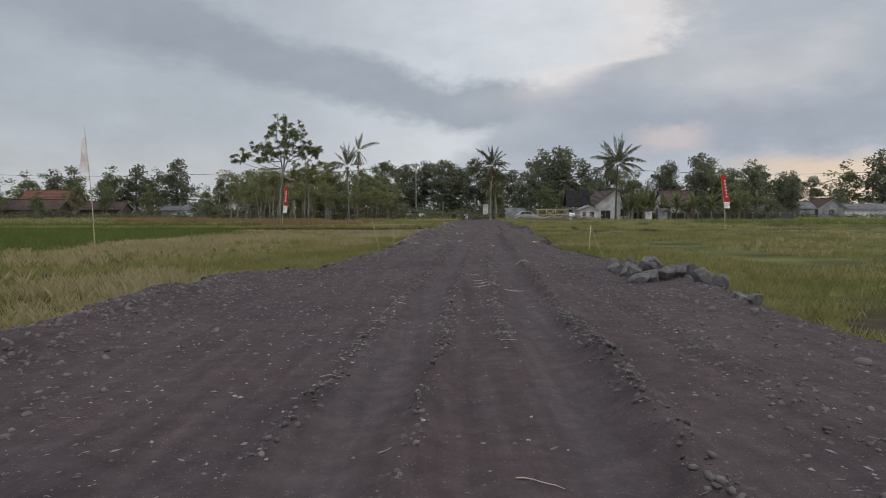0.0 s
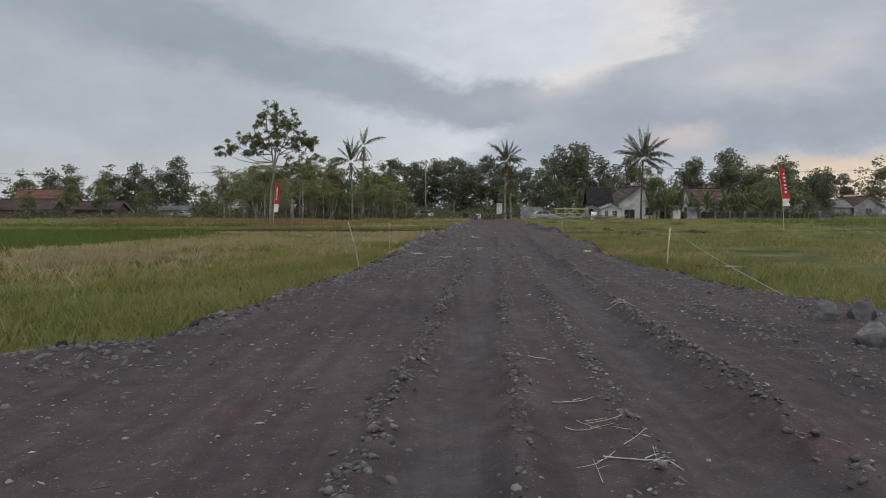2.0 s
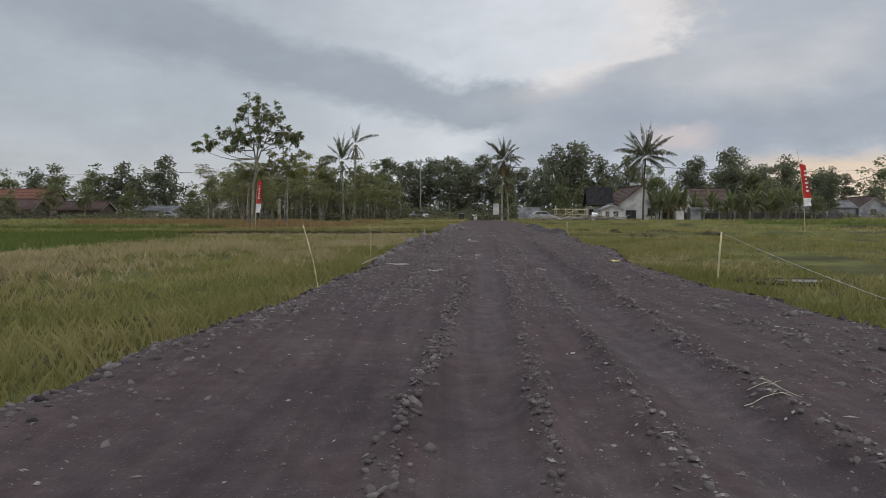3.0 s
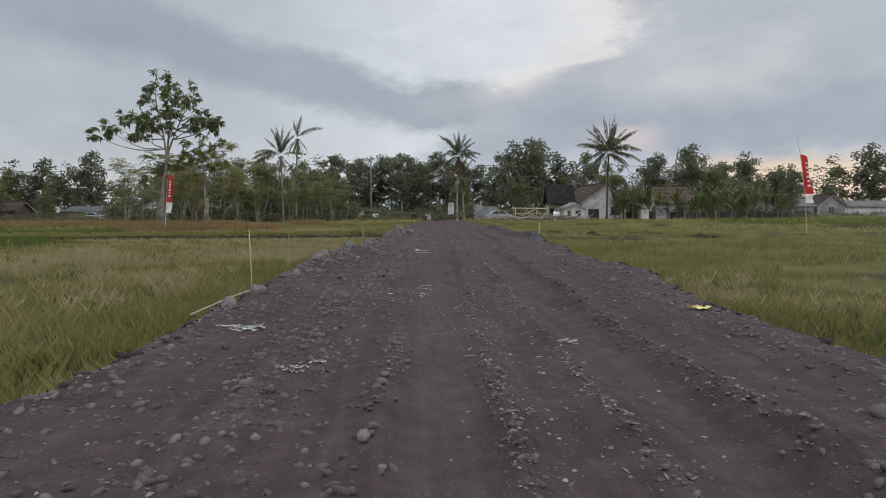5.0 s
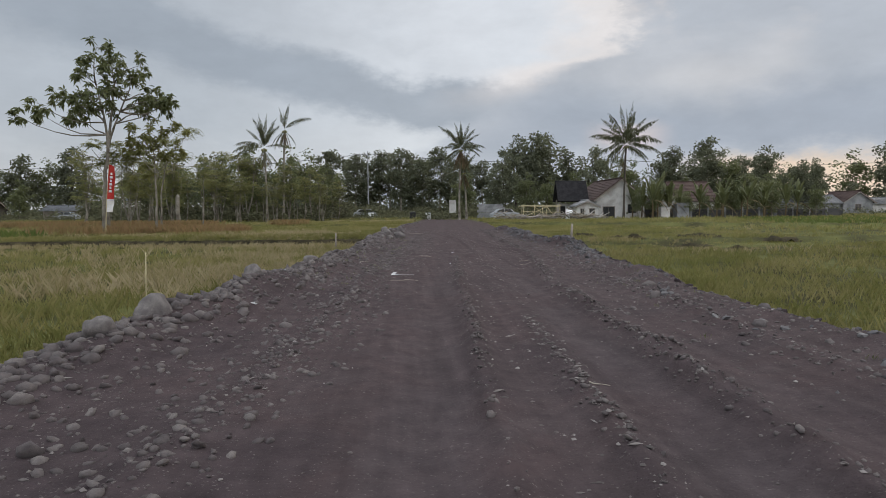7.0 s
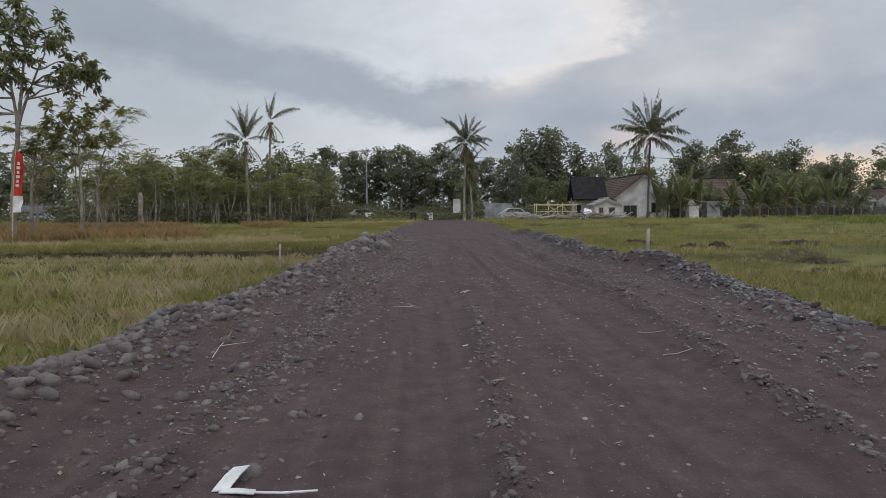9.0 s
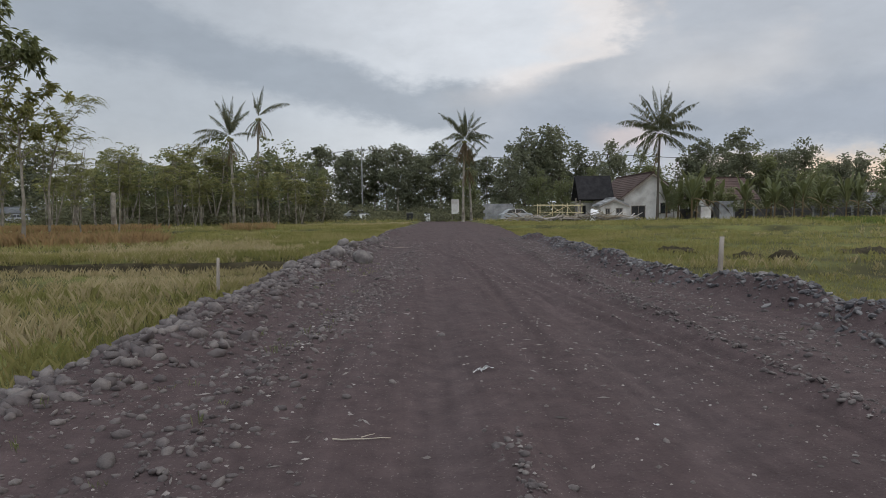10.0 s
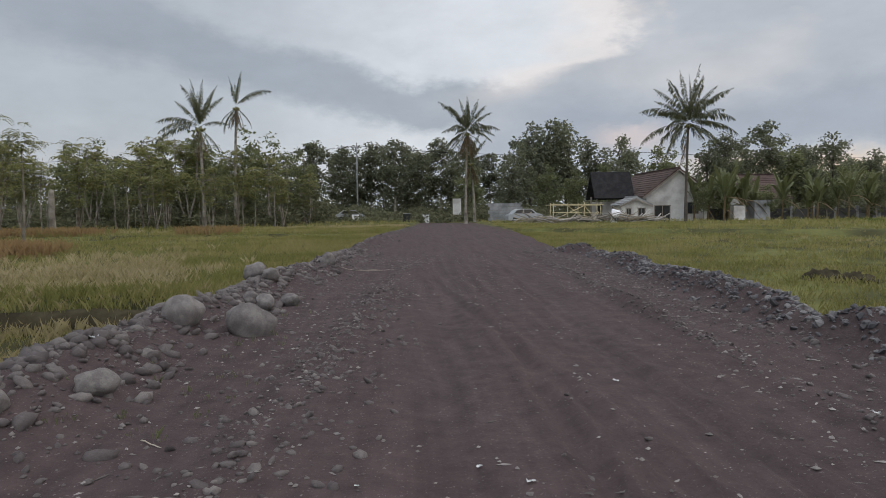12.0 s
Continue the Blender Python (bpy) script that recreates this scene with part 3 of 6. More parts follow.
def frond_mesh(seed, length, start, bend, leaflet, mat, ragged, twist):
    """One feathered palm frond that grows out along +x: it starts at an angle and bends down along its length."""
    rng = np.random.default_rng(seed)
    t = np.linspace(0, 1, 14)
    ang = np.radians(start - bend * t ** 1.3)
    step_ = length / 13
    path = np.stack([np.cumsum(np.cos(ang)) * step_, twist * t * t * length, np.cumsum(np.sin(ang)) * step_], 1)
    pieces_v, pieces_f = tube(path, np.linspace(0.04, 0.007, 14), 4)
    pieces_f = np.concatenate([pieces_f[:, [0, 1, 2]], pieces_f[:, [0, 2, 3]]])
    u = np.linspace(0.11, 1.0, 70)
    verts, faces, count = [pieces_v], [pieces_f], len(pieces_v)
    for sign in (-1, 1):
        us = u[rng.random(70) > ragged]
        n = len(us)
        base = np.stack([np.interp(us, t, path[:, k]) for k in range(3)], 1)
        way = np.stack([np.interp(np.minimum(1, us + 0.05), t, path[:, k]) - np.interp(us - 0.05, t, path[:, k]) for k in range(3)], 1)
        way /= np.linalg.norm(way, axis=1)[:, None]
        size = leaflet * (0.5 + 0.5 * np.sin(np.pi * us)) * (1 - 0.55 * smooth01(us, 0.85, 1.0)) * rng.uniform(0.65, 1.15, n)
        out_ = np.array([0, sign * 0.55, 0]) + way * 0.6 + rng.normal(size=(n, 3)) * 0.14
        out_[:, 2] -= rng.uniform(0.35, 1.25, n)
        out_ /= np.linalg.norm(out_, axis=1)[:, None]
        mid_ = base + out_ * size[:, None] * 0.5
        tip = base + out_ * size[:, None] * 0.9 + np.array([0, 0, -0.38]) * size[:, None]
        v = np.stack([base, mid_ + way * 0.02, tip, mid_ - way * 0.02], 1).reshape(-1, 3)
        k = np.arange(n)[:, None] * 4 + count
        verts.append(v)
        faces += [k + np.array([[0, 1, 2]]), k + np.array([[0, 2, 3]])]
        count += len(v)
    return mesh_of("frond", np.concatenate(verts), np.concatenate(faces), mat)


# length, first angle, bend, leaflet length and raggedness of each kind of frond
FROND_KINDS = {"spear": (4.7, 86, 16, 0.45, 0.15), "up": (4.9, 66, 42, 0.66, 0.25), "mid": (4.8, 36, 62, 0.74, 0.25), "low": (4.5, 4, 56, 0.74, 0.3), "hang": (3.9, -30, 48, 0.6, 0.45), "dead": (3.4, -66, 22, 0.5, 0.45)}
FRONDS = {kind: [frond_mesh(70 + 9 * i + k, spec[0], spec[1], spec[2], spec[3], LEAF_DEAD if kind == "dead" else LEAF_PALM, spec[4], tw) for k, tw in enumerate((-0.12, 0.0, 0.12))] for i, (kind, spec) in enumerate(FROND_KINDS.items())}


def coconut_palm(at, high, seed, counts, lean=(0.3, 0.2), size=1.0, label="tall coconut palm with a dark ringed trunk and feathery crown", own=(), bark=BARK):
    """counts: fronds of each kind, spread round the crown; own: single fronds as (kind, turn, size)."""
    rng = np.random.default_rng(seed)
    root = thing("coconut_palm", label, "palm tree", at, group="coconut palms")
    t = np.linspace(0, 1, 26)
    path = np.stack([lean[0] * t * t, lean[1] * t * t, -0.3 + (high + 0.3) * t], 1)
    radii = 0.15 + 0.1 * np.exp(-t * 9) - 0.05 * t + 0.008 * (np.arange(26) % 2)
    child("trunk", tube_mesh("trunk", [tube(path, radii, 8)], bark), root)
    top = path[-1]
    turn = rng.uniform(0, 360)
    fronds = list(own)
    for kind, count in zip(FROND_KINDS, counts):
        for k in range(count):
            turn += 137.5 + rng.uniform(-14, 14)
            fronds.append((kind, turn + rng.uniform(-25, 25), rng.uniform(0.72, 1.12)))
    for k, (kind, turn, s) in enumerate(fronds):
        s = s * size
        m = Matrix.Translation(top + np.array([0, 0, -0.25 * (kind in ("hang", "dead")) + 0.12 * rng.random()])) @ pose(0, 0, 0, 0, 0, turn) @ pose(0, 0, 0, rng.uniform(-18, 18), rng.uniform(-14, 14), 0) @ Matrix.Diagonal((s, s, s, 1))
        child("frond", FRONDS[kind][k % 3], root, m, "brown hanging dead frond" if kind == "dead" else "")
    nuts = bmesh.new()
    for k in range(7):
        a = k * 0.9
        bmesh.ops.create_icosphere(nuts, subdivisions=1, radius=0.13, matrix=Matrix.Translation((top[0] + 0.25 * math.cos(a), top[1] + 0.25 * math.sin(a), top[2] - 0.2 - 0.1 * (k % 2))))
    part("coconuts", nuts, LEAF_LIGHT, root, "cluster of green coconuts", smooth=True)
    return root


coconut_palm((29.1, 109, -0.2), 9.7, 1, (5, 9, 8, 8, 5, 2), (0.3, 0.2), 1.0, bark=BARK_DARK)
coconut_palm((8.7, 119, 0.1), 9.9, 2, (5, 6, 7, 5, 6, 24), (0.25, 0.0), 0.84, "coconut palm with brown dead fronds hanging round its trunk")
coconut_palm((-15.3, 105, 0.0), 8.8, 3, (10, 5, 0, 0, 4, 8), (-0.2, 0.1), 0.72, "thin coconut palm with a ragged crown above the grove", [("mid", 172, 1.2), ("low", 185, 1.25), ("mid", 205, 1.0), ("mid", 10, 0.7)])
coconut_palm((-15.2, 115, 0.0), 12.2, 4, (5, 1, 0, 0, 3, 12), (0.3, 0.1), 0.68, "half-dead coconut palm with a few drooping fronds", [("mid", -8, 1.25), ("up", 70, 0.7), ("hang", 180, 1.0), ("hang", 215, 0.9)])
coconut_palm((10.2, 124, 0.1), 7.0, 5, (3, 4, 4, 4, 4, 16), (-0.4, 0.1), 0.7, "short coconut palm with many brown fronds")

# tree kinds, each built once and then copied
KINDS = {
    "mango": lambda s: build_tree("broadleaf_tree", "dense round dark green broadleaf tree", s, 12, 1.2, 0.28, 4.6, 62, 1.3, 48, 0.58, 0.33, 0.35, LEAF_DARK, BARK_DARK, group="broadleaf trees"),
    "tall": lambda s: build_tree("forest_tree", "tall dark green tree with an open lumpy crown", s, 15, 3.0, 0.24, 3.7, 42, 1.2, 66, 0.56, 0.34, 0.3, LEAF_DARK, BARK, group="forest trees", top_heavy=0.3),
    "mixed": lambda s: build_tree("village_tree", "leafy mid green tree behind the fields", s, 11, 1.6, 0.2, 4.0, 46, 1.15, 44, 0.55, 0.3, 0.3, LEAF_MID, BARK, group="village trees"),
    "light": lambda s: build_tree("grove_tree", "slender light green tree with a pale forked trunk", s, 8, 2.6, 0.1, 2.1, 24, 0.75, 0, 0.85, 0.24, 0.3, LEAF_LIGHT, BARK, group="grove trees", forks=3, top_heavy=0.2, feather=5),
    "pole": lambda s: build_tree("slender_tree", "slender tree with a bare pale trunk and a small crown", s, 6, 3.2, 0.075, 1.2, 11, 0.6, 0, 0.75, 0.22, 0.3, LEAF_LIGHT, BARK, limbs=6, group="slender trees", feather=4),
}
MADE = {}


def plant(kind, x, y, high, variant, stretch=1.0, turn=None):
    """A tree of a kind, at its height."""
    full = {"mango": 12, "tall": 15, "mixed": 11, "light": 8, "pole": 6}[kind]
    rng = np.random.default_rng(int(abs(x) * 13 + y * 7 + variant))
    key = (kind, variant)
    s = high / full
    m = Matrix.Translation((x, y, float(field_z(x, y)))) @ pose(0, 0, 0, 0, 0, rng.uniform(0, 360) if turn is None else turn) @ Matrix.Diagonal((s * stretch, s * stretch, s, 1))
    if key not in MADE:
        MADE[key] = KINDS[kind](100 + 10 * variant + len(kind))
        MADE[key].matrix_basis = m
        return MADE[key]
    root = MADE[key]
    keep = root.matrix_basis.copy()
    root.matrix_basis = Matrix()
    made = copy_thing(root, m)
    root.matrix_basis = keep
    return made


# far wood across the road's end, and its flanks
for k, (x, high) in enumerate(((-27, 10), (-21, 12.5), (-15, 15.5), (-10, 14), (-5, 15.5), (0, 16), (5, 14), (9, 16), (14, 13), (19, 13.5))):
    plant("tall", x, 176 + 5 * math.sin(k * 2.1), high, k % 4)
for k, (x, y, high) in enumerate(((25, 165, 17), (29, 168, 18.5), (33, 172, 18), (22, 160, 13), (38, 170, 14.5), (43, 168, 15))):
    plant("mango", x, y, high, k % 3, 0.85)
for k, (x, y, high) in enumerate(((36, 150, 9), (41, 146, 11), (45, 150, 10.5), (49.5, 146, 11.6), (53, 150, 10), (61, 146, 12), (65, 150, 10.5), (31, 140, 8), (22, 138, 7.5), (17, 140, 8.5), (12, 145, 8), (27, 143, 7))):
    plant("mixed" if k % 3 else "mango", x, y, high, k % 3, 0.9)
plant("tall", 57, 144, 15.2, 1, 0.8)
for k, (x, y, high) in enumerate(((70, 180, 13), (77, 188, 18), (84, 186, 13), (92, 190, 15), (98, 184, 12), (88, 170, 11), (103, 190, 12), (112, 196, 13), (119, 192, 16), (127, 188, 19), (135, 190, 19), (74, 165, 9), (79, 150, 10.5), (109, 178, 8))):
    plant(("mango", "tall", "mixed")[k % 3], x, y, high, k % 3)
plant("mango", 78.5, 146, 10.5, 0, 0.7)
for k, (x, y, high) in enumerate(((72, 150, 13.2), (67.5, 152, 12.3), (64, 147, 9.5), (49.6, 143, 12.6))):
    plant("tall" if k % 2 else "mango", x, y, high, k % 3, 0.85)
for k, (x, y, high) in enumerate(((-128, 172, 13), (-121, 168, 12.5), (-113, 175, 12), (-104, 172, 12.5), (-100, 176, 14), (-93, 178, 11), (-85, 168, 13), (-80, 170, 14), (-76, 172, 12.5), (-59, 172, 10.5), (-56, 176, 12), (-52, 174, 12.5), (-47, 172, 13), (-42, 168, 12), (-37, 170, 11), (-32, 172, 11))):
    plant(("mixed", "tall", "mixed", "mango")[k % 4], x, y, high, k % 3)
plant("mango", -68.5, 168, 15.4, 1, 0.95)
# grove of slender trees beside the field
for k, (x, y, high) in enumerate(((-31, 118, 9.8), (-27.5, 108, 8.2), (-25.5, 120, 10.4), (-22.5, 110, 7.6), (-20.5, 116, 10.2), (-19, 107, 6.4), (-13.2, 108, 7.4), (-11.2, 113, 7.0), (-9.4, 109, 5.4), (-34, 112, 8.0), (-29, 102, 6.4), (-8.3, 118, 5.6))):
    plant("light", x, y, high, k % 4)
for k, (x, y, high) in enumerate(((-20, 120, 10.5), (-26, 124, 10), (-13, 121, 9.6), (-32, 122, 9.5), (-29, 128, 10), (-22.5, 127, 10.5), (-16.5, 124, 10.8), (-37, 126, 9.5), (-10, 125, 8.0))):
    plant("mixed", x, y, high, k % 3, 0.8)
for k in range(26):
    plant("pole", -33 + k * 0.98 + 0.5 * math.sin(k * 2.7), 104.5 + 2.6 * math.sin(k * 1.9), 4.6 + 1.5 * math.sin(k * 3.3), k % 3)
for k, (x, high) in enumerate(((-24, 11), (-18, 13), (-12.5, 14.5), (-7.5, 14.5), (-2.5, 15.5), (2.5, 15), (7, 14), (11.5, 14.5), (16.5, 13), (-30, 10))):
    plant("mango" if k % 2 else "tall", x, 184 + 3 * math.sin(k * 1.3), high * 1.02, k % 3, 0.75)


def free_tree(name, label, at, seed, girth, stem, centres, clump_r, per, leaf_l, leaf_w, droop, leafs, bark, group="", category="tree", stems=1, feather=0, steep=0.3):
    """A tree whose clumps of leaves hang at given places over its foot; limbs grow from the stem to each."""
    rng = np.random.default_rng(seed)
    root = thing(name, label, category, at, group=group)
    centres = np.array(centres, float)
    stem = np.array(stem, float)
    t = np.linspace(0, 1, 12)
    u = np.linspace(0, 1, len(stem))
    spine = np.stack([np.interp(t, u, stem[:, k]) for k in range(3)], 1) + rng.normal(size=(12, 3)) * girth * 0.15
    pieces = [tube(spine, np.linspace(girth, girth * 0.3, 12), 8)]
    forks_ = [spine]
    for s in range(1, stems):
        grow = np.linspace(0, 1, 8)[:, None]
        away = np.array([1.5 * (-1) ** s, 0.7 * math.cos(2.1 * s), -0.3 * s])
        fork = spine[6:] + away * grow[:6] ** 1.3
        pieces.append(tube(fork, np.linspace(girth * 0.55, girth * 0.2, 6), 6))
        forks_.append(fork)
    nodes_ = np.concatenate([forks_[0][5:]] + forks_[1:])
    for c in centres:
        flat_ = np.hypot(nodes_[:, 0] - c[0], nodes_[:, 1] - c[1])
        near = nodes_[int(np.argmin(np.abs(c[2] - steep * flat_ - 0.4 - nodes_[:, 2]) + 0.6 * flat_))]
        path = limb_path(rng, near, c, 0.18, 6)
        pieces.append(tube(path, np.linspace(girth * 0.36, girth * 0.07, 6), 5))
    tips = np.repeat(centres, 7, axis=0) + rng.normal(size=(7 * len(centres), 3)) * clump_r * np.array([0.62, 0.62, 0.42])
    if not feather:
        for c, tip in zip(np.repeat(centres, 7, axis=0), tips):
            pieces.append(tube([c, (c + tip) / 2 + np.array([0, 0, -0.03]), tip], [girth * 0.07, girth * 0.05, girth * 0.03], 3))
    child("trunk", tube_mesh("trunk", pieces, bark), root)
    if feather:
        v, f = feather_cloud(rng, tips, feather, leaf_l, leaf_w, 9)
    else:
        away = tips - np.array([stem[-1][0], stem[-1][1], stem[-1][2] * 0.7])
        v, f = whorl_cloud(rng, tips, away / np.linalg.norm(away, axis=1)[:, None], per, leaf_l, leaf_w, droop)
    child("crown", mesh_of("crown", v, f, leafs), root)
    return root


rng = np.random.default_rng(11)
CROWN = [(1.3, 9.7), (1.9, 9.3), (0.4, 8.6), (1.5, 8.4), (-0.9, 7.8), (-1.6, 8.0), (0.9, 7.9), (-2.7, 7.5), (2.2, 8.1), (3.7, 7.7), (0.2, 10.9), (0.9, 10.2), (2.3, 10.1), (-0.5, 9.2), (1.0, 9.0), (2.5, 8.6), (-1.0, 8.4), (-2.2, 8.2), (1.9, 7.8), (-3.2, 7.05), (-2.0, 7.1), (-4.2, 6.95), (2.8, 7.5), (3.3, 7.95), (4.3, 7.95), (0.3, 7.5), (-0.4, 7.2), (-1.3, 7.5), (1.6, 9.5), (0.1, 10.0)]
free_tree("open_crowned_tree", "tall open-crowned tree with drooping green leaf clusters", (-17.0, 67, -0.1), 21, 0.145, [(0, 0, 0), (0.25, 0, 3.5), (0.55, 0.1, 6.2), (0.9, 0.1, 9.0)], [(x, rng.uniform(-1.6, 1.6), z) for x, z in CROWN], 0.6, 19, 0.38, 0.125, 0.85, LEAF_MID, BARK, stems=3, steep=0.2)
free_tree("young_tree", "young tree with a broad light green crown", (-14.1, 67.5, -0.1), 22, 0.09, [(0, 0, 0), (0.1, 0, 2.5), (0.0, 0, 5.0)], [(-1.0, 0.3, 5.9), (-0.2, -0.5, 6.1), (0.6, 0.2, 6.0), (1.3, 0.1, 6.3), (-0.6, 0.5, 5.2), (0.5, -0.4, 5.3), (0.1, 0.6, 4.6), (-1.4, 0.2, 5.3), (0.9, 0.4, 4.7), (-0.3, 0, 3.9)], 0.66, 22, 0.33, 0.12, 0.6, LEAF_LIGHT, BARK, "saplings", steep=0.8)
free_tree("young_tree", "thin sapling whose feathery crown leans over", (-15.4, 72, -0.1), 23, 0.07, [(0, 0, 0), (0.0, 0, 2.5), (0.35, 0, 4.3), (0.9, 0, 5.6)], [(1.2, 0.1, 6.1), (1.8, 0, 6.6), (0.6, -0.2, 5.8), (0.0, 0.3, 5.0), (1.0, 0.4, 5.3), (2.2, -0.1, 6.8), (-0.4, 0, 4.5), (1.5, 0.3, 4.9)], 0.42, 0, 0.7, 0.15, 0.5, LEAF_LIGHT, BARK, "saplings", feather=4, steep=0.8)
free_tree("young_tree", "pale-trunked tree with a light flat crown", (-18.9, 72, -0.1), 24, 0.12, [(0, 0, 0), (0.05, 0, 2.5), (0.3, 0, 4.2)], [(0.4, 0, 5.0), (-0.5, 0.3, 4.9), (1.3, 0.2, 5.1), (2.0, -0.2, 4.8), (-1.3, 0, 4.6), (0.2, 0.6, 5.7), (1.0, -0.5, 5.9), (2.4, 0.1, 5.6), (-0.9, -0.3, 5.8)], 0.62, 0, 0.62, 0.2, 0.5, LEAF_LIGHT, BARK, "saplings", feather=7, steep=0.8)
free_tree("young_tree", "slim roadside sapling with few leaves", (-13.9, 76, -0.1), 25, 0.06, [(0, 0, 0), (0.1, 0, 2.2), (0.1, 0, 4.3)], [(0.1, 0, 4.5), (0.5, 0.2, 4.2), (-0.4, 0, 4.0), (0.2, -0.3, 3.5), (-0.2, 0.3, 4.8)], 0.45, 0, 0.55, 0.15, 0.5, LEAF_LIGHT, BARK, "saplings", feather=4, steep=0.8)
for k, (x, y, high) in enumerate(((-25.8, 92, 8.3), (-22.9, 89, 7.2), (-31, 94, 8), (-13.4, 101, 5.2), (-17.9, 101, 5.0), (-28, 88, 5.5), (-19.8, 84, 4.4))):
    plant("light", x, y, high, k % 4, 0.85)
for k, (x, y, high) in enumerate(((40, 117, 4.6), (43.5, 117, 3.8), (48, 116, 3.6), (37, 118, 5.6), (52, 119, 6), (56, 122, 6.5), (34.5, 114, 5.0), (38.3, 111, 3.6), (44.3, 110.5, 4.2), (50.5, 112, 4.6), (31.2, 109.6, 3.9), (56, 111, 4.4), (-97, 141, 7), (-87, 139, 6), (-80, 141, 8.5), (-104, 143, 9), (-112, 141, 8), (-74, 142, 8), (-66, 144, 7), (-40, 143, 6.5), (-53, 146, 7), (-120, 144, 9))):
    plant("mixed", x, y, high, k % 3, 0.9)
stump = thing("tree_stump", "tall pale stump of a felled trunk", "tree stump", (-21.2, 92, 0), data=tube_mesh("tree_stump", [tube([(0, 0, -0.2), (0.03, 0, 0.5), (-0.02, 0.02, 1.5), (0.02, 0, 2.7), (0.04, 0.02, 3.0)], [0.3, 0.22, 0.2, 0.19, 0.12], 9)], BARK))

# thickets that close the view under the crowns
def thicket(name, label, spans, leaf_l, mat, seed):
    """Bushy undergrowth, too many stems to count: spans of x, y, height and number of clumps."""
    r = np.random.default_rng(seed)
    c, rad = [], []
    for x0, x1, y0, y1, high, n in spans:
        x, y = r.uniform(x0, x1, n), r.uniform(y0, y1, n)
        top = high * (0.55 + 0.45 * vnoise(x * 0.22, y * 0.05, seed)) * r.uniform(0.5, 1.0, n)
        c.append(np.stack([x, y, r.uniform(0.05, 1, n) * top + 0.1], 1))
        rad.append(np.full(n, 0.5) + 0.12 * high)
    c, rad = np.concatenate(c), np.concatenate(rad)
    v, f = leaf_cloud(r, c, rad, 15, leaf_l * 1.2, leaf_l * 0.6, 0.2)
    v[:, 2] = np.maximum(v[:, 2], -0.2)
    thing(name, label, "bushes", kind="stuff", data=mesh_of(name, v, f, mat))


thicket("undergrowth", "dark green undergrowth below the trees", [(-130, -34, 150, 166, 3.6, 900), (-46, -8, 122, 134, 6.5, 800), (-40, -9, 112, 120, 2.6, 240), (-10, 30, 140, 165, 4.5, 700), (30, 72, 134, 160, 4.5, 620), (68, 150, 160, 182, 4.5, 620)], 0.5, UNDERGROWTH, 31)
thicket("far_treeline", "distant dark band of trees behind the village", [(-260, -30, 188, 215, 15, 1500), (-35, 60, 188, 225, 14, 700), (-34, 24, 178, 188, 10, 380), (55, 260, 200, 245, 12, 900)], 0.95, LEAF_DARK, 32)
thicket("hedge", "low green hedge and shrubs along the field's end", [(-8, 14, 126, 138, 1.8, 170), (10, 28, 128, 136, 4.0, 160), (31, 62, 113, 122, 3.0, 420), (-60, -34, 138, 150, 1.6, 160), (-140, -52, 128, 143, 2.4, 520), (60, 100, 140, 152, 2.0, 180)], 0.4, UNDERGROWTH, 33)


# ---- grasses ----
def blades(name, label, roots, heights, widths, per, spread, mat, seed):
    """Bent blades round each root, all in one mesh."""
    r = np.random.default_rng(seed)
    n = len(roots) * per
    idx = np.repeat(np.arange(len(roots)), per)
    p = roots[idx] + np.concatenate([r.normal(size=(n, 2)) * spread, np.zeros((n, 1))], 1)
    h = heights[idx] * r.uniform(0.45, 1.15, n)
    w = widths[idx] * r.uniform(0.6, 1.3, n)
    a = r.uniform(0, 2 * np.pi, n)
    lean = np.stack([np.cos(a), np.sin(a), np.zeros(n)], 1) * (h * r.uniform(0.05, 0.75, n))[:, None]
    side = np.stack([-np.sin(a + 0.6), np.cos(a + 0.6), np.zeros(n)], 1) * w[:, None]
    up = np.zeros((n, 3))
    up[:, 2] = h
    m = p + up * 0.55 + lean * 0.35
    v = np.stack([p - up * 0.1, m - side, p + up * 0.97 + lean, m + side], 1).reshape(-1, 3)
    k = np.arange(n)[:, None] * 4
    f = np.concatenate([k + np.array([[0, 1, 2]]), k + np.array([[0, 2, 3]])])
    return thing(name, label, "grass", kind="stuff", data=mesh_of(name, v, f, mat))


def scatter(r, x0, x1, y0, y1, n):
    return r.uniform(x0, x1, n), r.uniform(y0, y1, n)


def field_roots(r, sign, bands, y0, y1):
    """Roots beside the road: bands of (nearest, farthest, roots per square metre)."""
    xs_, ys_ = [], []
    for d0, d1, dense in bands:
        n = int((d1 - d0) * (y1 - y0) * dense)
        y = r.uniform(y0, y1, n)
        d = r.uniform(d0, d1, n)
        x = left_edge(y) - d if sign < 0 else right_edge(y) + d
        xs_.append(x)
        ys_.append(y)
    x, y = np.concatenate(xs_), np.concatenate(ys_)
    return x, y, field_z(x, y)


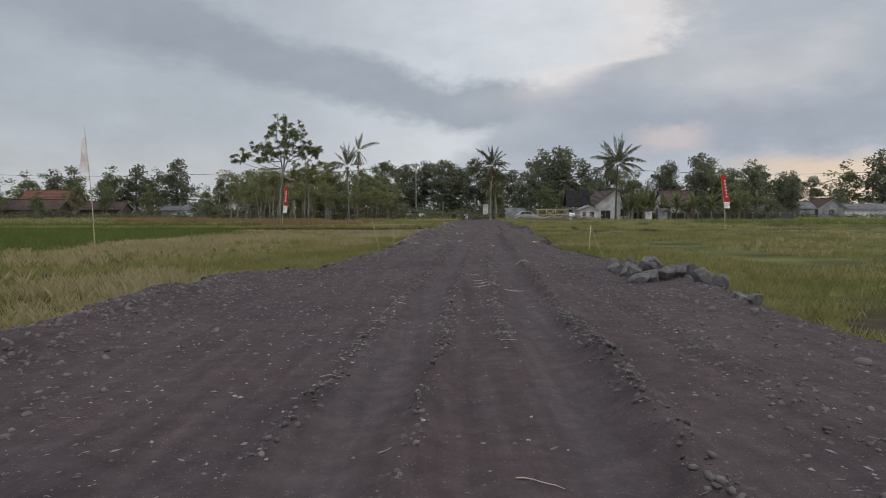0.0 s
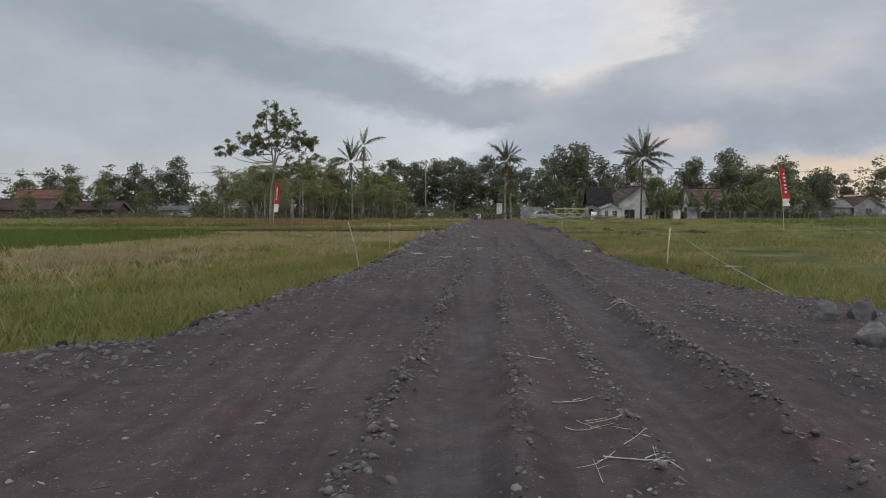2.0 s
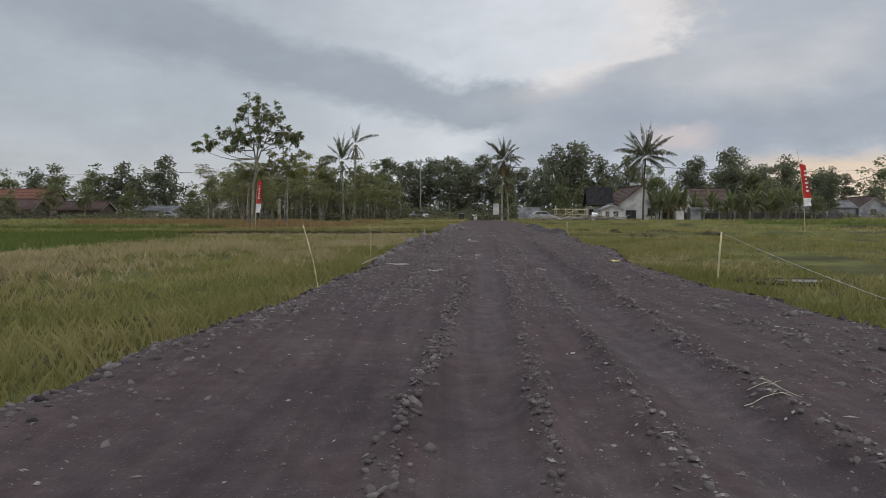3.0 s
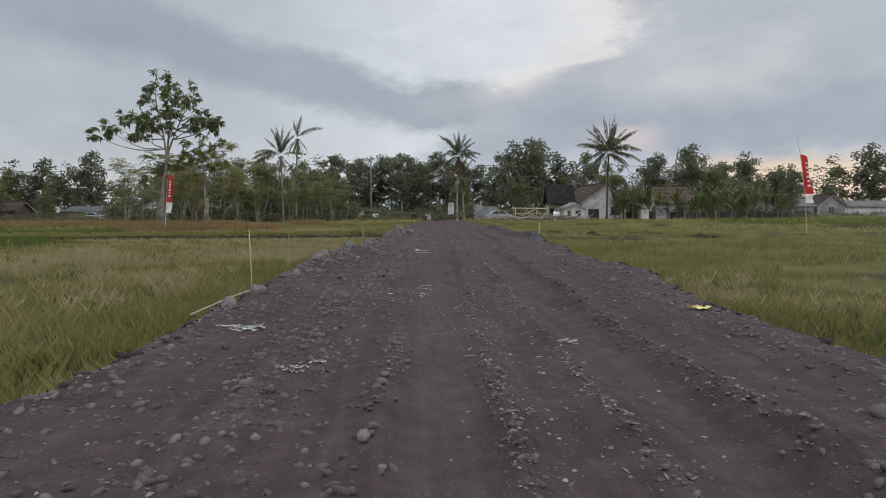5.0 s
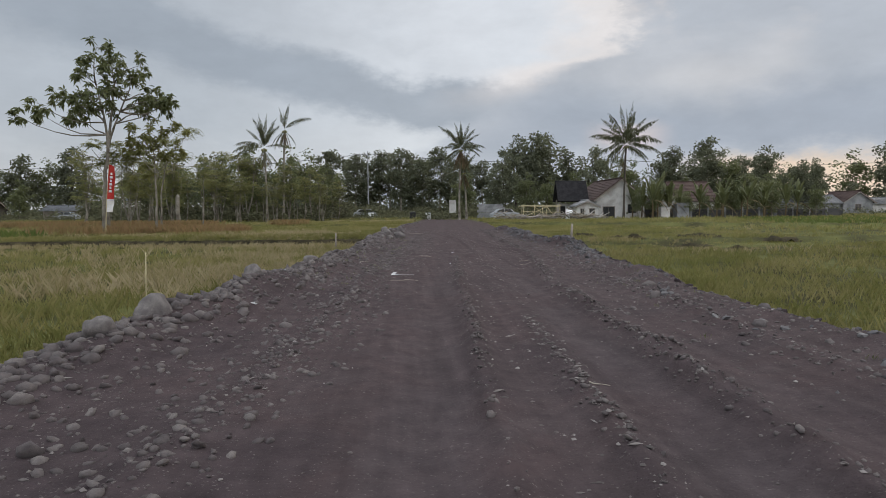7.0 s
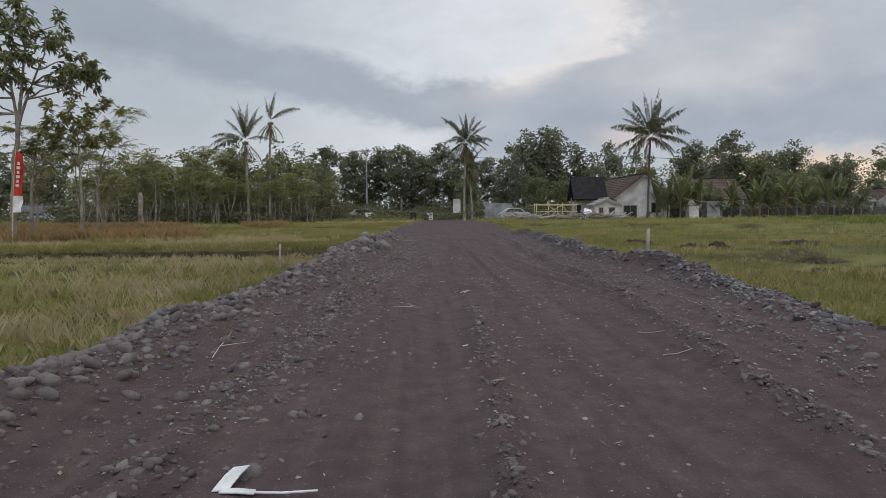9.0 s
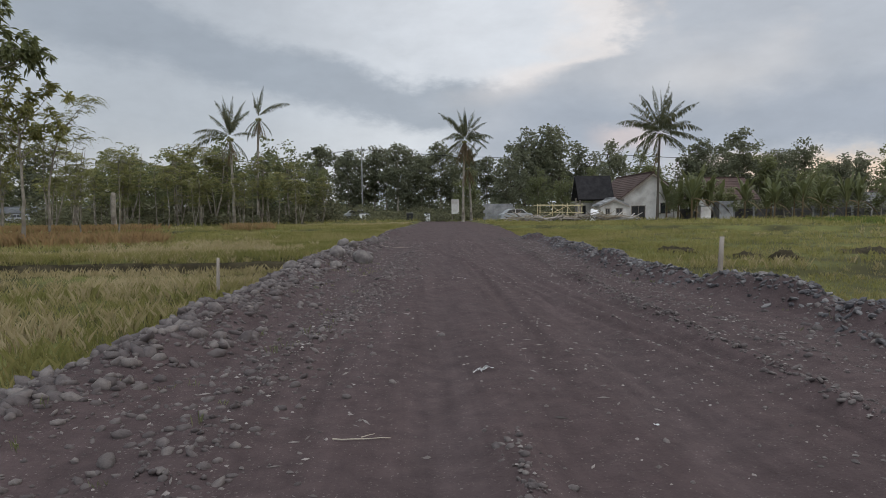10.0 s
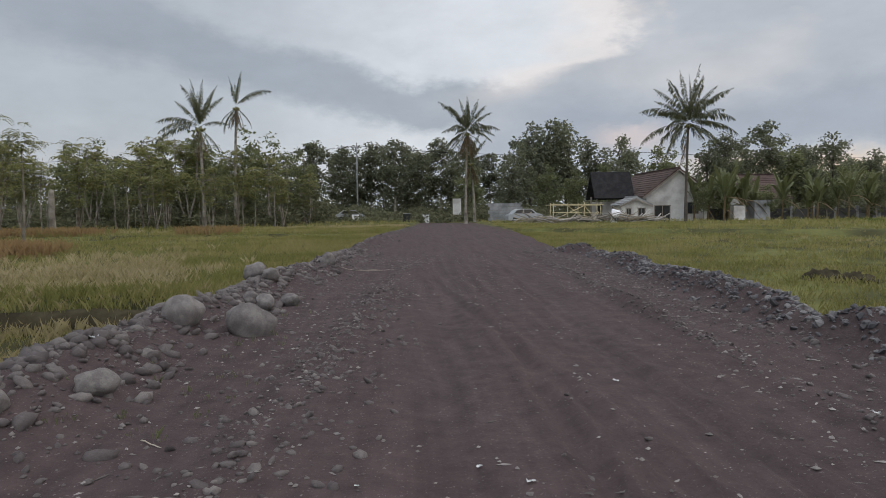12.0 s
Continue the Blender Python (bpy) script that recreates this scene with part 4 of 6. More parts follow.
r = np.random.default_rng(41)
for sign, side_word in ((-1, "harvested"), (1, "grassy")):
    x, y, z = field_roots(r, sign, ((0.1, 1.6, 52), (1.6, 5, 26), (5, 14, 9.0), (14, 34, 2.6)), 4, 104)
    d = np.abs(x - np.where(sign < 0, left_edge(y), right_edge(y)))
    dry = vnoise(x * 0.16, y * 0.10, 51) + 0.5 * vnoise(x * 0.7, y * 0.5, 52) + r.uniform(-0.55, 0.55, len(x))
    dry = dry + (0.34 * smooth01(d, 0.8, 2.6) - 0.3 if sign < 0 else 0.4 * smooth01(d, 5, 12) - 0.85)
    dry = dry - 0.5 * smooth01(y, 56, 66) - 0.7 * (1 - smooth01(y + 0.25 * d, 10, 14))
    bund = np.abs(y + 0.5 * vnoise(x * 0.15, y * 0.1, 20) + 0.02 * x - 56.25) < 0.12 if sign < 0 else np.zeros(len(x), bool)
    if sign < 0:
        keep = ~((x < -17) & (y > 24) & (y < 62)) & ~bund
    else:
        bog = vnoise(x * 0.28, y * 0.22, 61) + 0.4 * vnoise(x * 1.1, y * 0.9, 62)
        keep = (~((bog > 0.55) & (d > 1.0) & (y < 54))) & ~((y + 0.9 * x > 98) & (x > 24 + 0.4 * (y - 62)))
    if sign > 0:
        for cx, cy, w_, d_ in ((6.6, 8.2, 1.3, 1.1), (7.6, 25.2, 1.0, 0.55)):
            keep &= np.hypot((x - cx) / w_, (y - cy) / d_) > 1
    straw = keep & (dry > 0.26)
    green = keep & ~straw
    thick = 0.0015 + 0.00046 * d + 0.00016 * np.maximum(0, y - 54)
    pts = np.stack([x, y, z], 1)
    tall_ = (0.27 if sign < 0 else 0.22) + 0.07 * vnoise(x * 0.5, y * 0.5, 53) + 0.05 * vnoise(x * 1.9, y * 1.6, 58)
    step_y = y + 0.02 * x if sign < 0 else y - 0.25 * x + 5.7
    tall_ = tall_ * (1 - 0.5 * smooth01(step_y, 51.5, 54.5) * (1 - smooth01(step_y, 56.4, 56.8)))
    tall_ = tall_ * (1 - 0.25 * smooth01(step_y, 56.4, 56.8))
    blades("field_grass", "short yellow-green grass on the " + side_word + " paddy", pts[green], (tall_ * 0.92)[green], thick[green] * 1.15, 6, 0.07, GRASS, 42 + sign)
    blades("rice_stubble", "dry straw-coloured rice stubble standing in the " + side_word + " paddy", pts[straw], (tall_ * 1.12)[straw], thick[straw] * 0.52, 16, 0.05, STRAW, 45 + sign)

x, y = scatter(r, -80, -16.5, 24, 62, 11000)
keep = x < -16.5 - 0.02 * (y - 24) - 1.0 * vnoise(y * 0.1, 1.0, 54)
blades("rice_plants", "dense dark green young rice plants", np.stack([x, y, field_z(x, y)], 1)[keep], np.full(keep.sum(), 0.5), np.full(keep.sum(), 0.03), 3, 0.12, PADDY, 47)
x, y = scatter(r, 18, 80, 30, 106, 15000)
keep = (y + 0.9 * x > 98.3) & (x > 24 + 0.4 * (y - 62)) & (y < 103)
blades("rice_plants", "bright green rice growing on the raised terrace", np.stack([x, y, field_z(x, y)], 1)[keep], np.full(keep.sum(), 0.26), np.full(keep.sum(), 0.032), 4, 0.12, PADDY, 48)
x, y = np.concatenate([r.uniform(-21, -9, 700), r.uniform(-44, -8, 1500)]), np.concatenate([r.normal(68.5, 1.2, 700), r.normal(87, 1.6, 1500)])
keep = (y < 75) | (vnoise(x * 0.22, y * 0.3, 57) > -0.05)
x, y = x[keep], y[keep]
blades("dry_weeds", "rust-brown dry weeds at the foot of the trees", np.stack([x, y, field_z(x, y)], 1), np.full(len(x), 0.55), np.full(len(x), 0.02), 9, 0.12, WEED, 49)
x, y = scatter(r, -80, 90, 62, 150, 6000)
keep = (np.minimum(x - left_edge(y), right_edge(y) - x) < -0.3) & ((x < -16) | (x > 24) | (y > 103))
hx = r.uniform(-46, -0.9, 3800)
hy = 56.35 - 0.02 * hx - 0.5 * vnoise(hx * 0.15, 5.5, 20) + r.uniform(0.0, 1.1, 3800)
blades("bund_grass", "tufts of grass overhanging the earth bund", np.stack([hx, hy, np.maximum(field_z(hx, hy), -0.13)], 1), np.full(3800, 0.2), 0.004 + 0.0006 * np.abs(hx), 7, 0.06, GRASS, 52)
blades("far_grass", "rough green grass on the far field margins", np.stack([x, y, field_z(x, y)], 1)[keep], np.full(keep.sum(), 0.35), np.full(keep.sum(), 0.03), 6, 0.15, GRASS, 50)

fx_ = r.uniform(-44, -0.9, 2600)
fy_ = 56.3 - 0.02 * fx_ - 0.5 * vnoise(fx_ * 0.15, 5.5, 20) - np.abs(r.normal(size=2600)) * 0.2 - 0.03
blades("bund_stubble", "dry stalks leaning on the face of the earth bund", np.stack([fx_, fy_, np.full(2600, -0.38)], 1), r.uniform(0.1, 0.26, 2600), 0.0032 + 0.0005 * np.abs(fx_), 5, 0.05, STRAW, 53)


def earth_bund(x0, x1, along, low_z, top_z, seed):
    """A dug earth step between two paddies, its dark face towards the lower one."""
    x = np.arange(x0, x1, 0.12)
    y = along(x)
    rows_ = []
    for k, (dy, f) in enumerate(((-0.16, 0.0), (-0.1, 0.45), (-0.04, 0.85), (0.04, 1.0), (0.14, 0.9), (0.25, 0.4))):
        rows_.append(np.stack([x, y + dy + 0.05 * vnoise(x * 2.2, k * 1.7, seed), low_z - 0.08 + (top_z - low_z + 0.08) * f + 0.03 * vnoise(x * 1.6, k * 0.9, seed + 1)], 1))
    v = np.stack(rows_, 1).reshape(-1, 3)
    i, j = np.meshgrid(np.arange(len(x) - 1), np.arange(5), indexing="ij")
    f = np.stack([i * 6 + j, i * 6 + j + 1, (i + 1) * 6 + j + 1, (i + 1) * 6 + j], -1).reshape(-1, 4)
    thing("earth_bund", "dark dug earth bund between two paddies", "bund", kind="structure", data=mesh_of("earth_bund", v, f, MUD, True))


earth_bund(-45, -0.6, lambda x: 56.3 - 0.02 * x - 0.5 * vnoise(x * 0.15, 5.5, 20), -0.40, -0.10, 71)


def earth_mound(x, y, wide_, high, seed):
    """A low heap of dug earth with an uneven outline."""
    r_ = np.random.default_rng(seed)
    u, v = np.meshgrid(np.linspace(-1, 1, 17), np.linspace(-1, 1, 13))
    reach = np.hypot(u, v) * (1 + 0.3 * vnoise(u * 2.1 + seed, v * 2.1, seed))
    z = high * np.clip(1 - reach ** 1.6, -0.4, 1) + 0.05 * vnoise(u * 5, v * 5, seed + 1) + 0.03 * r_.normal(size=u.shape)
    i, j = np.meshgrid(np.arange(12), np.arange(16), indexing="ij")
    f = np.stack([i * 17 + j, i * 17 + j + 1, (i + 1) * 17 + j + 1, (i + 1) * 17 + j], -1).reshape(-1, 4)
    thing("earth_mound", "dark heap of dug earth in the grassy paddy", "earth mound", (x, y, float(field_z(x, y)) - 0.02), group="earth mounds", data=mesh_of("earth_mound", np.stack([u * wide_, v * wide_ * 0.55, z], -1).reshape(-1, 3), f, MUD, True))


for k, (x, y, w_, h_) in enumerate(((10.1, 58.9, 0.55, 0.2), (11.3, 55.6, 0.45, 0.26), (11.0, 57.0, 0.5, 0.12), (9.9, 59.4, 0.6, 0.16), (12.6, 52.6, 0.8, 0.14), (10.6, 49.5, 0.7, 0.12), (15.2, 57.5, 1.1, 0.16), (13.6, 51.0, 0.6, 0.12), (17.5, 55.0, 0.9, 0.15))):
    earth_mound(x, y, w_, h_, 120 + k)



def wet_patch(cx, cy, wide_, deep, z):
    """A muddy hollow with a film of standing water."""
    root = thing("mud", "wet dark mud patch with a thin film of water in the paddy", "mud", (cx, cy, z), kind="structure")
    for name_, mat, grow, lift_, turn in (("mud_bed", MUD, 1.0, 0.0, 0.0), ("puddle", WATER, 0.4, 0.006, 0.5)):
        bm = bmesh.new()
        bm.faces.new([bm.verts.new((grow * wide_ * math.cos(a) * (1 + 0.25 * math.sin(3 * a + turn)), grow * deep * math.sin(a) * (1 + 0.2 * math.cos(2 * a + turn)), lift_)) for a in np.linspace(0, 2 * math.pi, 40, endpoint=False)])
        part(name_, bm, mat, root)


WET = ((6.6, 8.2, 1.5, 1.3), (7.6, 25.2, 1.5, 0.8))
for x, y, w_, d_ in WET:
    wet_patch(x, y, w_, d_, -0.315)


# ---- stones ----
def ball(level_):
    bm = bmesh.new()
    bmesh.ops.create_icosphere(bm, subdivisions=level_, radius=1.0)
    v = np.array([p.co[:] for p in bm.verts])
    f = np.array([[p.index for p in q.verts] for q in bm.faces])
    bm.free()
    return v, f


def pebble_shapes(count, level_, seed, rough_):
    v, f = ball(level_)
    r = np.random.default_rng(seed)
    shapes = []
    for _ in range(count):
        q = v * (1 + rough_ * r.normal(size=(len(v), 1)))
        shapes.append(q * np.array([r.uniform(0.9, 1.4), r.uniform(0.75, 1.1), r.uniform(0.5, 0.8)]))
    return shapes, f


PEBBLES, PEBBLE_FACES = pebble_shapes(16, 1, 5, 0.13)
CHIP = np.array([(1, 0, 0), (-1, 0, 0), (0, 1, 0), (0, -1, 0), (0, 0, 1), (0, 0, -1)], float)
CHIP_FACES = np.array([(0, 2, 4), (2, 1, 4), (1, 3, 4), (3, 0, 4), (2, 0, 5), (1, 2, 5), (3, 1, 5), (0, 3, 5)])
chip_rng = np.random.default_rng(6)
CHIPS = [CHIP * chip_rng.uniform(0.75, 1.25, (6, 1)) * np.array([1.15, 0.95, 0.7]) for _ in range(16)]


def gravel(name, label, x, y, size, mat, seed, sink=0.42, smooth=True, fine_below=0.012):
    """Many stones in one mesh, each lying on the road's surface; the smallest have the fewest faces."""
    r = np.random.default_rng(seed)
    z = road_z(x, y) + size * 0.6 * (0.35 - sink)
    verts, faces, base = [], [], 0
    pick = r.integers(0, len(PEBBLES), len(x))
    a = r.uniform(0, 2 * np.pi, len(x))
    for shapes, shape_faces, chosen in ((PEBBLES, PEBBLE_FACES, size >= fine_below), (CHIPS, CHIP_FACES, size < fine_below)):
        for k, shape in enumerate(shapes):
            i = np.nonzero((pick == k) & chosen)[0]
            ca, sa = np.cos(a[i])[:, None], np.sin(a[i])[:, None]
            tilt = r.normal(size=(len(i), 1)) * 0.35
            px, py, pz = shape[None, :, 0], shape[None, :, 1], shape[None, :, 2]
            q = np.stack([px * ca - py * sa, px * sa + py * ca, pz + tilt * px], -1) * size[i][:, None, None]
            q = q + np.stack([x[i], y[i], z[i]], -1)[:, None]
            verts.append(q.reshape(-1, 3))
            faces.append((shape_faces[None] + np.arange(len(i))[:, None, None] * len(shape) + base).reshape(-1, 3))
            base += len(i) * len(shape)
    return thing(name, label, "gravel", kind="stuff", data=mesh_of(name, np.concatenate(verts), np.concatenate(faces), mat, smooth))


r = np.random.default_rng(61)
gx_, gy_, gs_ = [], [], []


def sow(x, y, size):
    gx_.append(x)
    gy_.append(y)
    gs_.append(size)


for at, high, wide_, first, last in RIDGES:
    n = int((210 if at == 0.96 else 105) * (last - max(1, first)))
    y = np.clip(r.uniform(max(1, first), last, n), 1, 66)
    keep = r.random(n) < 0.6 + 0.5 * vnoise(y * 0.6, at * 3, 12)
    y = y[keep]
    sow(axis_x(y) - 0.06 * vnoise(y * 0.35, 2.5, 8) + ridge_at(at, y) + r.normal(size=len(y)) * wide_ * (0.35 + 0.3 * r.random(len(y))), y, 0.005 + 0.021 * r.random(len(y)) ** 3.0)
y = r.uniform(1, 70, 5200)
t_ = r.random(5200)
x = left_edge(y) * (1 - t_) + right_edge(y) * t_
patch = vnoise(x * 0.8, y * 0.45, 63) + r.uniform(-0.6, 0.6, len(x))
keep = (patch > -0.05) & (np.abs(x - axis_x(y) + 0.77) > 0.27) & (np.abs(x - axis_x(y) - 0.57) > 0.25)
sow(x[keep], y[keep], (0.0045 + 0.013 * r.random(5200) ** 3.4)[keep])
y = r.uniform(20, 57, 4600)
sow(axis_x(y) + ridge_at(-1.87, y) + 0.12 * vnoise(y * 0.3, 1.1, 64) + r.normal(size=4600) * 0.26, y, 0.007 + 0.03 * r.random(4600) ** 3.0)
y = r.uniform(10, 25, 260)
sow(axis_x(y) - 1.13 + r.normal(size=260) * 0.08, y, 0.02 + 0.022 * r.random(260) ** 2)
y = r.uniform(2, 13, 3600)
sow(left_edge(y) + np.abs(r.normal(size=3600)) * 0.75, y, 0.007 + 0.034 * r.random(3600) ** 2.6)
y = r.uniform(2, 18, 2600)
sow(axis_x(y) + 1.5 + (right_edge(y) - axis_x(y) - 1.6) * r.random(2600), y, 0.006 + 0.026 * r.random(2600) ** 2.8)
y = r.uniform(12.5, 27, 1300)
sow(left_edge(y) + np.abs(r.normal(size=1300)) * 0.4, y, 0.009 + 0.034 * r.random(1300) ** 2.7)
y = r.uniform(19, 36, 1600)
sow(left_edge(y) + r.uniform(0.1, 1.9, 1600), y, 0.007 + 0.032 * r.random(1600) ** 2.9)
y = r.uniform(2, 30, 2200)
sow(right_edge(y) - np.abs(r.normal(size=2200)) * 0.7, y, 0.008 + 0.03 * r.random(2200) ** 2.5)
y = r.uniform(28, 68, 3400)
sow(right_edge(y) - 0.05 - np.abs(r.normal(size=3400)) * 0.7, y, 0.008 + 0.03 * r.random(3400) ** 2.8)
y = r.uniform(36, 62, 2600)
sow(left_edge(y) + 0.2 + np.abs(r.normal(size=2600)) * 0.75, y, 0.006 + 0.022 * r.random(2600) ** 2.6)
gravel("gravel", "loose grey gravel strewn over the sand road", np.concatenate(gx_), np.concatenate(gy_), np.concatenate(gs_), STONE, 62)
y = np.concatenate([30 + 36 * r.random(9500) ** 0.9, r.uniform(66, 104, 1500)])
gravel("cobble_bank", "grey river cobbles heaped along the road's edge", left_edge(y) + 0.02 + np.abs(r.normal(size=11000)) * 0.42, y, 0.010 + 0.062 * r.random(11000) ** 2.9, STONE, 65, 0.3, True, 0.02)


y = np.concatenate([r.uniform(41, 66, 5700), r.uniform(28, 41, 200)])
gravel("rubble", "dark broken slaty rubble heaped along the road's edge", right_edge(y) - 0.3 + r.normal(size=5900) * np.where(y > 41, 0.18, 0.4), y, 0.008 + 0.04 * r.random(5900) ** 2.7, RUBBLE, 69, 0.2, False, 0.02)
y = np.concatenate([r.uniform(11, 34, 1500), r.uniform(16, 46, 1300)])
x = np.concatenate([left_edge(y[:1500]) + r.normal(size=1500) * 0.13 - 0.02, right_edge(y[1500:]) + r.normal(size=1300) * 0.12 + 0.02])
gravel("soil_clods", "dark broken clods of sand along the road's crumbling margins", x, y, 0.012 + 0.05 * r.random(2800) ** 2.4, CLOD, 68, 0.45, True, 0.02)


n = 42000
y = 1 + 64 * r.random(n)
t_ = r.random(n)
x = left_edge(y) * (1 - t_) + right_edge(y) * t_
for at, high, wide_, first, last in RIDGES:
    ridge_y = r.uniform(max(1, first), min(last, 62), 3600)
    ridge_y = ridge_y[r.random(3600) < 0.62 + 0.5 * vnoise(ridge_y * 0.6, at * 3, 12)]
    y = np.concatenate([y, ridge_y])
    x = np.concatenate([x, axis_x(ridge_y) - 0.06 * vnoise(ridge_y * 0.35, 2.5, 8) + ridge_at(at, ridge_y) + r.normal(size=len(ridge_y)) * wide_ * 0.5])
n = len(x)
w_ = x - axis_x(y)
rut = np.exp(-((w_ + 0.77) / 0.26) ** 2) + np.exp(-((w_ - 0.57) / 0.24) ** 2)
keep = (vnoise(x * 0.9, y * 0.4, 66) + 0.6 * vnoise(x * 4, y * 3, 67) + r.uniform(-0.8, 0.8, n) - 0.9 * rut) > -0.15
x, y = x[keep], y[keep]
n = len(x)
size = 0.0045 + 0.014 * r.random(n) ** 2.4
q = CHIP[None] * np.where(r.random((n, 1, 1)) < 0.18, np.array([[[2.6, 0.55, 0.45]]]), np.array([[[1.2, 0.9, 0.6]]])) * r.uniform(0.6, 1.3, (n, 6, 1)) * size[:, None, None]
a = r.uniform(0, 2 * np.pi, n)
ca, sa = np.cos(a)[:, None], np.sin(a)[:, None]
q = np.stack([q[..., 0] * ca - q[..., 1] * sa, q[..., 0] * sa + q[..., 1] * ca, q[..., 2]], -1) + np.stack([x, y, road_z(x, y) + size * 0.15], -1)[:, None]
thing("grit", "fine stone chips strewn over the dark sand", "gravel", kind="stuff", data=mesh_of("grit", q.reshape(-1, 3), (CHIP_FACES[None] + np.arange(n)[:, None, None] * 6).reshape(-1, 3), GRIT))


def rock_mesh(seed, angular):
    """A boulder about one metre long: split faces, or rounded by a river."""
    r = np.random.default_rng(seed)
    v, f = ball(4 if angular else 3)
    if angular:
        planes = r.normal(size=(11, 3))
        planes /= np.linalg.norm(planes, axis=1)[:, None]
        far_ = r.uniform(0.5, 0.9, 11)
        reach = np.min(np.where(v @ planes.T > 0.15, far_ / np.maximum(v @ planes.T, 0.15), 9), axis=1)
        v = v * np.minimum(reach, 1.15)[:, None]
        v = v + 0.012 * np.array([noise.noise_vector(Vector(p * 5 + seed))[:] for p in v])
    else:
        v = v * (1 + 0.34 * np.array([noise.noise(Vector(p * 0.95 + 3.7 * seed)) for p in v]) + 0.14 * np.array([noise.noise(Vector(p * 2.1 + 1.9 * seed)) for p in v]) + 0.03 * np.array([noise.noise(Vector(p * 6 + seed)) for p in v]))[:, None]
        v = v * np.array([r.uniform(0.9, 1.1), r.uniform(0.8, 1.0), r.uniform(0.85, 1.2)])
    v = v * np.array([0.52, 0.43, 0.38])
    return mesh_of("boulder", v, f, QUARRY if angular else BOULDER, not angular)


SPLIT = [rock_mesh(s, True) for s in range(6)]
ROUND = [rock_mesh(s, False) for s in range(6)]


def boulder(x, y, size, k, angular, label, group, raise_=0.0):
    ob = tagged(new("boulder", (SPLIT if angular else ROUND)[k % 6]), label, "rock", group)
    r = np.random.default_rng(k + 7)
    ob.matrix_basis = Matrix.Translation((x, y, float(road_z(x, y)) + (0.16 if angular else 0.24) * size + raise_)) @ pose(0, 0, 0, r.uniform(-30, 30), r.uniform(-30, 30), r.uniform(0, 360)) @ Matrix.Diagonal((size, size, size * r.uniform(0.9, 1.25), 1))


HEAP = [(3.85, 14.6, 0.36), (4.25, 14.6, 0.36), (3.58, 13.35, 0.38), (3.5, 12.75, 0.38), (3.6, 12.4, 0.5), (3.5, 11.75, 0.48), (4.5, 14.4, 0.3), (4.35, 13.4, 0.5), (3.4, 11.15, 0.4), (3.68, 11.35, 0.45), (4.3, 11.9, 0.46), (4.77, 12.2, 0.45), (4.45, 11.03, 0.46), (4.5, 10.55, 0.4), (4.6, 10.1, 0.36), (4.4, 9.5, 0.3), (4.2, 9.0, 0.3), (4.05, 8.3, 0.25), (4.85, 12.7, 0.4), (4.05, 12.75, 0.44), (3.95, 13.7, 0.4), (3.95, 11.5, 0.4)]
for k, (x, y, s) in enumerate(HEAP):
    boulder(x, y, s * 0.92, k, True, "angular grey quarried rock heaped at the road's edge", "heap of quarried rocks", 0.05 if k in (7, 19, 21) else 0.0)
BANK = [(-1.6, 26.85, 0.32), (-1.5, 27.92, 0.36), (-1.3, 33.39, 0.42), (-0.95, 35.76, 0.4), (-0.6, 38.54, 0.3), (-1.3, 32.3, 0.34), (-1.4, 30.38, 0.26), (0.72, 60.14, 0.44), (0.64, 55.1, 0.36), (-0.28, 51.42, 0.42), (0.82, 53.75, 0.52), (0.05, 57.15, 0.46), (0.36, 56.77, 0.4), (0.82, 55.63, 0.32), (0.4, 55.47, 0.27), (0.31, 53.5, 0.44), (0.46, 51.6, 0.28), (0.2, 51.1, 0.2), (0.1, 58.66, 0.32)]
for k, (x, y, s) in enumerate(BANK):
    boulder(x, y, s * 0.76, k, False, "rounded grey river boulder on the cobble bank", "boulders along the road", -0.11 * s if y < 45 else 0.0)


# ---- banners, stakes, poles and wires ----
def cloth(points_top, points_bottom, nx, ny, waves, seed, mat, name="cloth"):
    """A waving strip between an upper and a lower edge, each given as two ends (x, z)."""
    (xa, za), (xb, zb) = points_top
    (xc, zc), (xd, zd) = points_bottom
    u, v = np.meshgrid(np.linspace(0, 1, nx), np.linspace(0, 1, ny))
    x = (xa * (1 - u) + xb * u) * (1 - v) + (xc * (1 - u) + xd * u) * v
    z = (za * (1 - u) + zb * u) * (1 - v) + (zc * (1 - u) + zd * u) * v
    y = waves * np.sin(v * 7 + seed + u * 2.2) * (0.3 + u)
    i, j = np.meshgrid(np.arange(ny - 1), np.arange(nx - 1), indexing="ij")
    f = np.stack([i * nx + j, i * nx + j + 1, (i + 1) * nx + j + 1, (i + 1) * nx + j], -1).reshape(-1, 4)
    data = mesh_of(name, np.stack([x, y, z], -1).reshape(-1, 3), f, mat, True)
    return data


